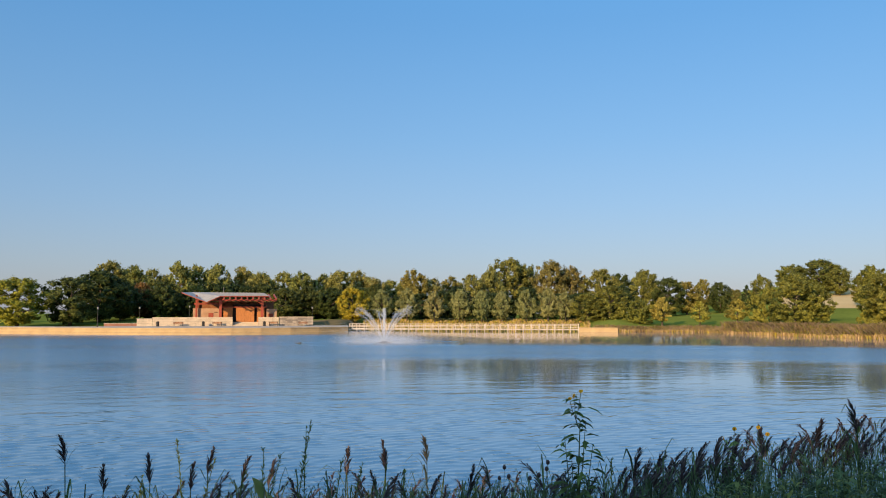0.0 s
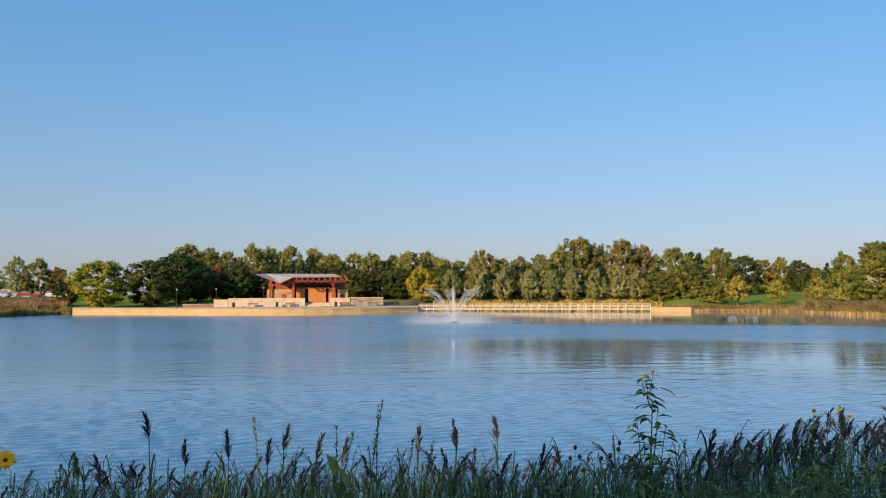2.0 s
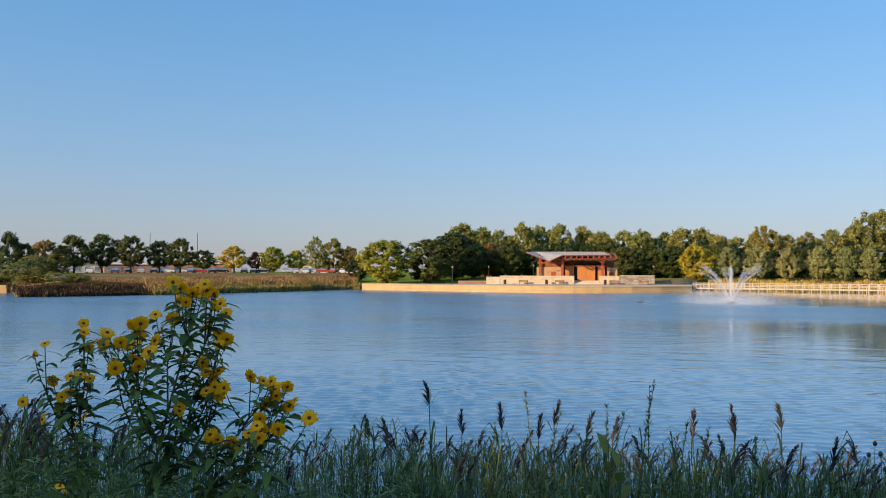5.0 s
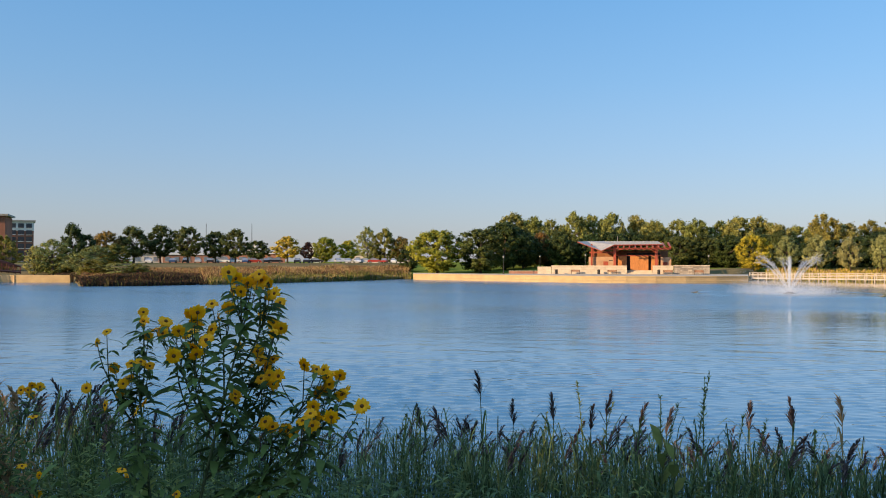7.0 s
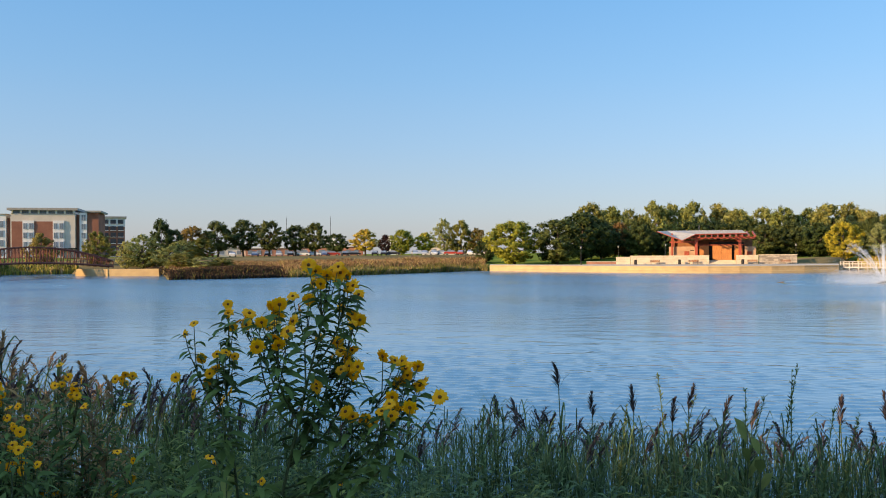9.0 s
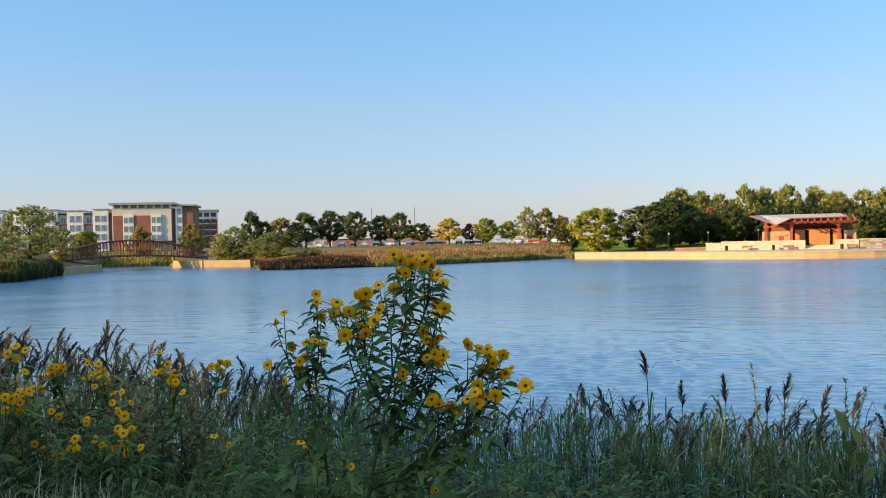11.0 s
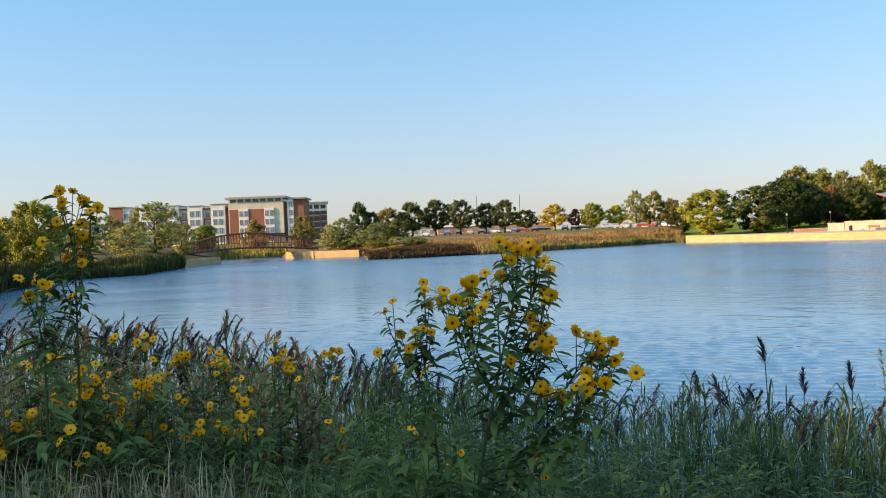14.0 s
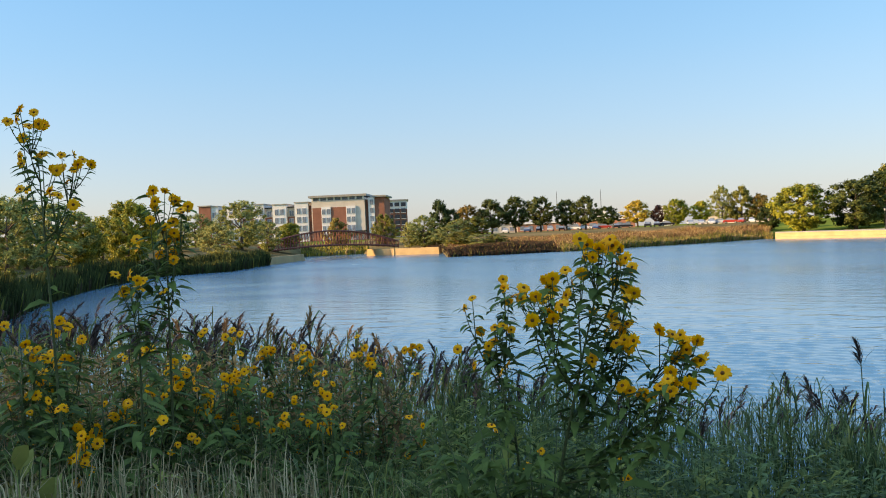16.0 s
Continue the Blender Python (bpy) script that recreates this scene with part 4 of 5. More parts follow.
    for f, k in product(range(6), range(3)):
        q = part("window", Geo().box(-3.9 + k * 3.0, -1.7 + k * 3.0, -0.25, -0.16, 0.8 + 2.8 * f, 2.6 + 2.8 * f), DARKGLASS, o)
        part("sill", Geo().box(-4.0 + k * 3.0, -1.6 + k * 3.0, -0.35, -0.16, 0.6 + 2.8 * f, 0.78 + 2.8 * f), WHITEWALL, q)


build_hotel()


def low_building(b, d, w, h, mat, label):
    t = thing("low_building", label, "building", facing(b, d, ground_z(b, d) - 0.2))
    part("wall", Geo().box(-w / 2, w / 2, 0, 10, 0, h), mat, t)
    part("roof", Geo().box(-w / 2 - 0.4, w / 2 + 0.4, -0.4, 10.4, h, h + 0.5), WHITEWALL if mat is BRICK else ROOFMETAL, t)
    for k in range(int(w // 3)):
        q = part("window", Geo().box(-w / 2 + 0.8 + k * 3, -w / 2 + 2.3 + k * 3, -0.1, -0.004, 0.9, 2.3), GLASS, t)
        part("sill", Geo().box(-w / 2 + 0.7 + k * 3, -w / 2 + 2.4 + k * 3, -0.18, -0.004, 0.75, 0.88), WHITEWALL, q)


for b, w, h in ((41.2, 13, 3.3), (39.6, 16, 3.4), (43.6, 12, 3.0), (45.2, 9, 3.0)):
    low_building(b, 296, w, h, BRICK, "low red-brick building beyond the car park")
for b, w, h in ((30.9, 16, 3.0), (46.8, 12, 3.2), (32.6, 14, 3.1)):
    low_building(b, 300, w, h, CREAM, "low pale building beyond the car park")
for b, d, w, h in ((40.4, 420, 6, 9.6), (36.1, 430, 5, 9.8)):
    low_building(b, d, w, h, WHITEWALL, "distant white building above the trees")
for b in (43.3, 40.3):
    z = ground_z(b, 300)
    m = thing("mast", "thin distant mast above the trees", "mast", facing(b, 320, z))
    part("pole", Geo().tube([(0, 0, 0), (0, 0, 14.5)], [0.14, 0.09], 6), BLACKMETAL, m)
    part("tip", Geo().tube([(0, 0, 14.5), (0, 0, 15.3)], [0.05, 0.02], 5), BLACKMETAL, m)


# ---------------------------------------------------------------- parked cars
def car_model(name, paint, van=False):
    t = thing("car", f"parked {name} {'van' if van else 'car'} beyond the lakeside reeds", "car", group="parked cars")
    prof = [(-2.2, 0.35), (-2.2, 0.85), (-1.9, 1.0), (-1.2, 1.02), (1.0, 1.0), (2.1, 0.82), (2.2, 0.6), (2.2, 0.35)]
    roof = [(-2.1, 1.0), (-1.9, 2.0), (1.0, 2.0), (1.7, 0.98)] if van else [(-1.7, 1.0), (-1.1, 1.5), (0.4, 1.5), (1.15, 1.0)]
    def slab(pr, half, inset=0.0):
        g, n = Geo(), len(pr)
        g.add([(x, s * (half - (inset if z > 1.2 else 0)), z) for s in (-1, 1) for x, z in pr], [tuple(range(n)), tuple(range(n, 2 * n))[::-1]] + [(i, n + i, n + (i + 1) % n, (i + 1) % n) for i in range(n)])
        return g
    part("body", slab(prof, 0.9), paint, t)
    part("cabin", slab(roof, 0.84, 0.12), GLASS, t, "dark glazed cabin")
    part("roof", Geo().box(roof[1][0] + 0.05, roof[2][0] - 0.05, -0.7, 0.7, roof[1][1], roof[1][1] + 0.05), paint, t)
    for x, y in product((-1.35, 1.35), (-0.84, 0.84)):
        w = part("wheel", Geo().tube([(x, y - 0.1, 0.33), (x, y + 0.1, 0.33)], 0.33, 12), RUBBER, t)
        part("rim", Geo().tube([(x, y - 0.115, 0.33), (x, y + 0.115, 0.33)], 0.19, 10), ROOFMETAL, w)
    for y in (-0.6, 0.6):
        part("headlight", Geo().box(2.12, 2.22, y - 0.18, y + 0.18, 0.66, 0.78), LAMPGLASS, t)
    return t


def paint(name, c):
    return material(name, c, tuple(x * 0.85 for x in c), 0.3, 1, 10, 0)


def build_cars():
    rng = random.Random(5)
    models = [car_model("white", paint("white_car_paint", (0.7, 0.7, 0.7))), car_model("silver", paint("silver_car_paint", (0.42, 0.43, 0.45))), car_model("black", paint("black_car_paint", (0.02, 0.02, 0.025))),
              car_model("red", paint("red_car_paint", (0.35, 0.04, 0.03))), car_model("blue", paint("blue_car_paint", (0.05, 0.09, 0.2))), car_model("white", paint("white_van_paint", (0.72, 0.72, 0.7)), True)]
    used = set()
    b = 29.9
    while b < 50.5:
        k = rng.choice((0, 0, 1, 1, 2, 2, 3, 4, 5))
        d = 255 + rng.uniform(-1, 1)
        m = facing(b, d, ground_z(b, d), rng.choice((90, 270, 80, 0)) + rng.uniform(-8, 8))
        if k in used:
            copy_thing(models[k], m)
        else:
            models[k].matrix_basis = m
            used.add(k)
        b += rng.choice((0.62, 0.66, 0.8, 1.5))
    for k in range(6):
        if k not in used:
            models[k].matrix_basis = facing(31 + k, 275, ground_z(31 + k, 275), 90)


build_cars()


# ---------------------------------------------------------------- reeds and meadow along the far shore
REED_TAN = material("dry_tan_reed", (0.56, 0.39, 0.18), (0.28, 0.18, 0.08), 0.9, 0.15, 2, 0, island=0.6, leaf=0.2, specular=0.1)
REED_BROWN = material("russet_reed_plumes", (0.26, 0.13, 0.07), (0.10, 0.05, 0.03), 0.9, 0.15, 2, 0, island=0.6, leaf=0.2, specular=0.1)
REED_GREEN = material("green_reed_leaves", (0.34, 0.30, 0.06), (0.06, 0.08, 0.018), 0.8, 0.15, 2, 0, island=0.6, leaf=0.25, specular=0.2)
REED_GREY = material("mauve_grey_reed_plumes", (0.33, 0.235, 0.14), (0.15, 0.105, 0.06), 0.9, 0.15, 2, 0, island=0.6, leaf=0.2, specular=0.1)
MEADOW = material("yellow_meadow_flowers", (0.50, 0.38, 0.05), (0.24, 0.22, 0.04), 0.9, 0.15, 2, 0, island=0.6, leaf=0.2, specular=0.1)


def blade_field(name, label, category, spans, count, height, width, mats, weights, seed, lean=0.18):
    """Upright blades scattered over strips of bank; a span: bearings, offsets from the shore, height factor."""
    rng = np.random.default_rng(seed)
    verts, index = [], []
    share = np.array([abs(s[1] - s[0]) * (s[3] - s[2]) for s in spans])
    for (b0, b1, o0, o1, hf), n in zip(spans, (count * share / share.sum()).astype(int)):
        for _ in range(n):
            b, o = rng.uniform(b0, b1), rng.uniform(o0, o1)
            d = shore(b) + o
            p = polar(b, d, max(-0.1, ground_z(b, d)) - 0.1)
            patch = 0.75 + 0.9 * noise.noise(p * 0.10) + 0.6 * noise.noise(p * 0.42)
            k = int(rng.choice(len(mats), p=weights))
            h = height[k] * hf * rng.uniform(0.75, 1.12) * (0.72 + 0.42 * patch)
            a = rng.uniform(0, 6.283)
            w = width * rng.uniform(0.6, 1.4)
            side = Vector((math.cos(a), math.sin(a), 0)) * w
            tip = p + Vector((rng.normal() * lean * h, rng.normal() * lean * h, h))
            mid = p.lerp(tip, 0.6) + Vector((0, 0, 0.05 * h))
            verts += [p - side * 0.6, p + side * 0.6, mid + side, tip, mid - side]
            index.append(k)
    tagged(new(name, polys(name, [tuple(v) for v in verts], 5, mats, index)), label, category, kind="stuff")


blade_field("reed_bed", "tan and russet reeds along the far bank", "reeds", [(29.6, 43.5, 1.0, 24, 0.95)], 34000, (1.5, 1.5, 1.35), 0.06, [REED_TAN, REED_BROWN, REED_GREEN], [0.36, 0.36, 0.28], 11, 0.38)
blade_field("reed_fringe", "yellow-green reed fringe at the water's edge", "reeds", [(29.4, 43.0, -2.2, 2.0, 1.0)], 14000, (1.6, 1.3, 1.5), 0.06, [REED_GREEN, MEADOW, REED_TAN], [0.45, 0.15, 0.40], 19, 0.30)
DARK_SEDGE = material("dark_brown_sedge", (0.07, 0.05, 0.032), (0.022, 0.018, 0.014), 0.9, 0.15, 2, 0, island=0.6, leaf=0.1, specular=0.1)
# front rows mostly dark sedge: the shade on the bank's face, put into colour
blade_field("reed_bed", "brown cattails along the far bank, coloured dark as if shaded", "reeds", [(40.5, 43.5, -1.0, 7, 0.7), (43.5, 49.6, -1.0, 10, 0.85), (49.6, 51.2, 0.0, 12, 0.65), (51.2, 52.4, 0.5, 12, 0.6)], 20000, (1.25, 1.3, 1.2), 0.06, [DARK_SEDGE, REED_BROWN, REED_GREEN], [0.84, 0.09, 0.07], 15, 0.36)
blade_field("reed_bed", "russet and tan dry reeds behind the dark cattails", "reeds", [(40.5, 43.5, 7, 22, 0.7), (43.5, 51.0, 10, 30, 0.65)], 14000, (1.3, 1.3, 1.2), 0.06, [REED_BROWN, REED_TAN, REED_GREEN], [0.5, 0.25, 0.25], 16, 0.36)
blade_field("reed_bed", "tan reeds and yellow shrubs on the opposite bank", "reeds", [(-32, -19.0, 0.0, 6, 1.0), (-19.5, -10.5, -1, 3, 0.6)], 24000, (1.55, 1.3, 1.4), 0.05, [REED_GREY, MEADOW, REED_GREEN], [0.58, 0.12, 0.30], 12, 0.5)
blade_field("reed_fringe", "short pale straw at the foot of the opposite bank", "reeds", [(-32, -10.5, -1.6, 0.4, 1.0)], 5000, (0.8, 0.7), 0.07, [REED_TAN, MEADOW], [0.7, 0.3], 22, 0.3)
blade_field("reed_bed", "sunlit yellow-green reeds in the inlet behind the footbridge", "reeds", [(56.6, 61.2, -1, 8, 1.0)], 3500, (1.6, 1.7, 1.8), 0.11, [MEADOW, REED_TAN, REED_GREEN], [0.3, 0.2, 0.5], 17, 0.10)
SEDGE = material("dark_green_sedge", (0.085, 0.105, 0.035), (0.028, 0.038, 0.014), 0.9, 0.3, 3, 0, island=0.5, leaf=0.15, specular=0.05)
blade_field("sedge_bank", "dark green sedge along the shaded bank", "reeds", [(63.4, 84.5, -1.5, 5, 1.0)], 26000, (2.0, 1.6, 1.9), 0.055, [REED_GREEN, DARK_SEDGE, SEDGE], [0.04, 0.16, 0.80], 13, 0.14)
blade_field("meadow_strip", "yellow flowering meadow behind the boardwalk", "meadow", [(-10.2, 5.5, -1, 11, 1.0)], 11000, (1.1, 1.0, 1.2), 0.10, [MEADOW, REED_GREEN, REED_TAN], [0.45, 0.3, 0.25], 14, 0.12)


# ---------------------------------------------------------------- fountain
def thin_spray(m, share):
    """Drops so fine that part of the light passes between them."""
    n, link = m.node_tree.nodes, m.node_tree.links.new
    clear, mix = n.new("ShaderNodeBsdfTransparent"), n.new("ShaderNodeMixShader")
    mix.inputs[0].default_value = share
    link(n["Material Output"].inputs[0].links[0].from_socket, mix.inputs[1])
    link(clear.outputs[0], mix.inputs[2])
    link(mix.outputs[0], n["Material Output"].inputs[0])
    return m


MIST = thin_spray(material("fine_water_mist", (0.88, 0.90, 0.92), (0.8, 0.83, 0.86), 0.4, 2, 20, 0, leaf=0.5), 0.55)


def build_fountain():
    rng = np.random.default_rng(8)
    t = thing("fountain", "floating lake fountain with a fan of white water jets", "fountain", facing(4.1, 115.5, 0))
    ring = lambda r: [(r * math.cos(a), r * math.sin(a)) for a in (2 * math.pi * k / 20 for k in range(20))]
    part("float", Geo().prism(ring(0.8), -0.15, 0.12).prism(ring(0.4), 0.12, 0.3), BLACKMETAL, t, "dark round float")

    def streaks(points, ways, length, width):
        """Slivers of water drawn out along their flight."""
        p, v = np.asarray(points), np.asarray(ways)
        v = v / (np.linalg.norm(v, axis=1)[:, None] + 1e-6)
        w = np.cross(v, rng.normal(size=p.shape))
        w /= np.linalg.norm(w, axis=1)[:, None] + 1e-6
        ln, wd = length * rng.uniform(0.5, 1.5, (len(p), 1)), width * rng.uniform(0.5, 1.5, (len(p), 1))
        return np.stack([p - v * ln, p + w * wd, p + v * ln, p - w * wd], 1)

    def flight(a, out, up, count, fine):
        s = rng.uniform(0, 1, count) ** 0.95
        r, z = out * s, up * (1 - (1 - s) ** 1.7)
        j = (0.03 + 0.42 * s ** 2.4) * fine
        base = np.stack([math.cos(a) * r, math.sin(a) * r, z], 1) + rng.normal(size=(count, 3)) * j[:, None]
        base[:, 2] = np.maximum(base[:, 2], 0.05)
        way = np.stack([np.full(count, math.cos(a) * out), np.full(count, math.sin(a) * out), up * 1.7 * (1 - s) ** 0.7], 1)
        return base, way + rng.normal(size=(count, 3)) * 0.5

    z = 4.9 * rng.uniform(0, 1, 900) ** 0.9
    core = np.stack([rng.normal(size=900) * 0.07 * (0.5 + z / 3), rng.normal(size=900) * 0.07 * (0.5 + z / 3), z], 1)
    part("jet", polys("jet", streaks(core, np.tile((0.0, 0.0, 1.0), (900, 1)) + rng.normal(size=(900, 3)) * 0.08, 0.20, 0.016), 4, MIST), None, t, "white central jet")["kind"] = "stuff"
    for k in range(9):
        a = 2 * math.pi * (k + 0.35) / 9
        out, up = rng.uniform(3.8, 4.9), rng.uniform(4.3, 5.0)
        base, way = flight(a, out, up, 480, 0.6)
        part("jet", polys("jet", streaks(base, way, 0.17, 0.014), 4, MIST), None, t, "arching white water jet")["kind"] = "stuff"
    # the fall of the jets, blown a little aside
    veil = []
    for _ in range(26000):
        a, r = rng.uniform(0, 6.283), abs(rng.normal(4.6, 1.5))
        veil.append((math.cos(a) * r - 0.5, math.sin(a) * r, abs(rng.normal()) * (0.9 + 0.25 * math.cos(a - 2.6))))
    for _ in range(6000):
        veil.append((rng.normal() * 1.6, rng.normal() * 1.6, abs(rng.normal()) * 0.7))
    part("spray", polys("spray", streaks(veil, np.tile((0.15, 0.0, -1.0), (len(veil), 1)) + rng.normal(size=(len(veil), 3)) * 0.3, 0.07, 0.0085), 4, MIST), None, t, "fine white spray over the water")["kind"] = "stuff"
    ripple = Geo()
    sides = 96
    for rad, wide, high in ((11.6, 0.5, 0.045),):
        rings = [(rad - wide, -0.02), (rad - wide * 0.4, high * 0.7), (rad, high), (rad + wide * 0.4, high * 0.7), (rad + wide, -0.02)]
        wob = [1 + 0.04 * math.sin(3 * k * 2 * math.pi / sides + rad) + 0.02 * math.sin(7 * k * 2 * math.pi / sides) for k in range(sides)]
        ripple.add([(r * wob[k] * math.cos(2 * math.pi * k / sides), r * wob[k] * math.sin(2 * math.pi * k / sides), z) for r, z in rings for k in range(sides)],
                   [(i * sides + k, i * sides + (k + 1) % sides, (i + 1) * sides + (k + 1) % sides, (i + 1) * sides + k) for i in range(4) for k in range(sides)])
    part("ring_wave", ripple, WATER, t, "low ring wave round the fountain", smooth=True)


build_fountain()


# ---------------------------------------------------------------- plants of the near bank
NEAR_GREEN = material("bank_grass_green", (0.185, 0.22, 0.065), (0.058, 0.078, 0.025), 0.75, 1.0, 8, 0, island=0.6, leaf=0.35, specular=0.08)
NEAR_BLUE = material("reed_leaf_green", (0.13, 0.18, 0.065), (0.037, 0.058, 0.023), 0.7, 1.0, 8, 0, island=0.6, leaf=0.35, specular=0.12)
NEAR_DRY = material("dry_straw", (0.46, 0.36, 0.20), (0.22, 0.17, 0.09), 0.7, 1.0, 8, 0, island=0.6, leaf=0.25, specular=0.2)
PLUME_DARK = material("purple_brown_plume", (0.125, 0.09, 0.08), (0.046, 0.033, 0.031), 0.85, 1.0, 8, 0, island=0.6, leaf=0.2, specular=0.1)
# tan copy of the plume colour, with low sunlight put into it
PLUME_SUNLIT = material("sunlit_tan_plume", (0.44, 0.27, 0.13), (0.20, 0.12, 0.06), 0.85, 1.0, 8, 0, island=0.6, leaf=0.25, specular=0.1)
FORB_LEAF = material("yellowing_forb_leaves", (0.26, 0.27, 0.07), (0.085, 0.10, 0.028), 0.75, 1.0, 8, 0, island=0.6, leaf=0.35, specular=0.08)
SUN_LEAF = material("dark_sunflower_leaves", (0.14, 0.19, 0.048), (0.045, 0.07, 0.02), 0.65, 3.0, 20, 0, island=0.5, leaf=0.3, specular=0.08)
SUN_STEM = material("dark_flower_stems", (0.10, 0.12, 0.045), (0.045, 0.05, 0.02), 0.6, 5, 30, 0.1)
FORB_RUST = material("rusty_seed_leaves", (0.36, 0.20, 0.07), (0.13, 0.075, 0.03), 0.7, 1.0, 8, 0, island=0.6, leaf=0.25, specular=0.1)
PETAL = material("yellow_petals", (0.98, 0.50, 0.004), (0.93, 0.38, 0.003), 0.55, 20, 90, 0, island=0.4, leaf=0.35, specular=0.2)
DISC = material("brown_flower_discs", (0.20, 0.075, 0.012), (0.07, 0.028, 0.008), 0.9, 60, 300, 0.6)


class Mass:
    """Many connected leaf strips in one mesh, each with its material."""

    def __init__(self):
        self.v, self.f, self.m, self.n = [], [], [], 0

    def strip(self, points, widths, side, mat):
        p = np.asarray(points, dtype=float)
        w = np.asarray(widths, dtype=float)[:, None] * np.asarray(side, dtype=float)
        k = len(p)
        self.v.append(np.stack([p - w, p + w], 1).reshape(-1, 3))
        for i in range(k - 1):
            a = self.n + 2 * i
            self.f.append((a, a + 1, a + 3, a + 2))
            self.m.append(mat)
        self.n += 2 * k

    def mesh(self, name, mats):
        me = bpy.data.meshes.new(name)
        verts = np.concatenate(self.v).astype(np.float32)
        faces = np.asarray(self.f, dtype=np.int32)
        me.vertices.add(len(verts))
        me.vertices.foreach_set("co", verts.ravel())
        me.loops.add(faces.size)
        me.loops.foreach_set("vertex_index", faces.ravel())
        me.polygons.add(len(faces))
        me.polygons.foreach_set("loop_start", np.arange(0, faces.size, 4, dtype=np.int32))
        me.polygons.foreach_set("loop_total", np.full(len(faces), 4, dtype=np.int32))
        for m in mats:
            me.materials.append(m)
        me.polygons.foreach_set("material_index", np.asarray(self.m, dtype=np.int32))
        me.update(calc_edges=True)
        return me


def level(a):
    return np.array((math.cos(a), math.sin(a), 0.0))


def sprout(mass, rng, foot, height, lean, leaves, leaf_len, leaf_w, mats, plume=0.0, stem_w=0.006):
    """A reed: a stem, arching blades and, where plume is over 0, a drooping seed head. mats: stem, leaf, plume."""
    foot = np.asarray(foot, dtype=float)
    la = rng.uniform(0, 6.283)
    tip = foot + np.array((0, 0, height)) + level(la) * lean * height
    mid = foot * 0.5 + tip * 0.5 - level(la) * lean * height * 0.25
    curve = lambda t: (1 - t) ** 2 * foot + 2 * t * (1 - t) * mid + t * t * tip
    mass.strip([curve(t) for t in (0, 0.35, 0.7, 1.0)], [stem_w, stem_w, stem_w * 0.8, stem_w * 0.4], level(rng.uniform(0, 6.283)), mats[0])
    if stem_w > 0.007:
        for a in (0.4, 1.97):
            mass.strip([curve(t) for t in (0, 0.35, 0.7, 1.0)], [stem_w, stem_w, stem_w * 0.8, stem_w * 0.6], level(a), mats[0])
    for k in range(leaves):
        t = rng.uniform(0.15, 0.97)
        p, a = curve(t), rng.uniform(0, 6.283)
        out = level(a)
        ln = leaf_len * rng.uniform(0.6, 1.2)
        up = rng.uniform(0.9, 1.8)
        out = out * rng.uniform(0.3, 0.95)
        pts = [p, p + (out * 0.28 + np.array((0, 0, 0.36 * up))) * ln, p + (out * 0.62 + np.array((0, 0, 0.52 * up))) * ln, p + (out * 1.0 + np.array((0, 0, 0.40 * up - 0.1))) * ln]
        mass.strip(pts, [leaf_w * 0.5, leaf_w, leaf_w * 0.7, 0.0005], level(a + 1.57), mats[1])
    if plume:
        droop = level(math.atan2(-foot[0], foot[1]) + rng.normal() * 0.5 + (math.pi if rng.random() < 0.2 else 0)) * rng.uniform(0.6, 1.5)
        for k in range(34):
            t = k / 33
            p = tip + np.array((0, 0, plume * (t - 0.25 - 0.12 * t * t))) + droop * plume * 0.42 * t * t
            a = rng.uniform(0, 6.283)
            d = level(a) * 0.42 + droop * 0.5
            ln = plume * (0.60 - 0.36 * t) * rng.uniform(0.6, 1.4)
            mass.strip([p, p + (d * 0.5 + np.array((0, 0, 0.48))) * ln, p + (d * 1.15 + np.array((0, 0, 0.52))) * ln], [0.002, 0.0095, 0.001], level(a + 1.57), mats[2])


OUTLINE_B = [-40, -30, -24, -20, -15, -10, 0, 10, 20, 30, 38, 45, 53, 59, 66, 72, 77, 85]
OUTLINE_E = [-5.5, -6.6, -7.6, -9.0, -10.3, -11.3, -11.9, -12.2, -12.0, -11.8, -11.3, -10.7, -9.3, -7.2, -6.2, -5.4, -4.8, -4.2]


def top_height(b, d, below):
    """How high a plant at a place grows: the bank's growth gets taller towards both ends."""
    p = polar(b, d)
    clump = 1.5 * noise.noise(p * 0.9) + 1.0 * noise.noise(p * 2.3 + Vector((7, 3, 1)))
    return EYE[2] + d * math.tan(radians(float(np.interp(b, OUTLINE_B, OUTLINE_E)) - below + clump)) - ground_z(b, d)


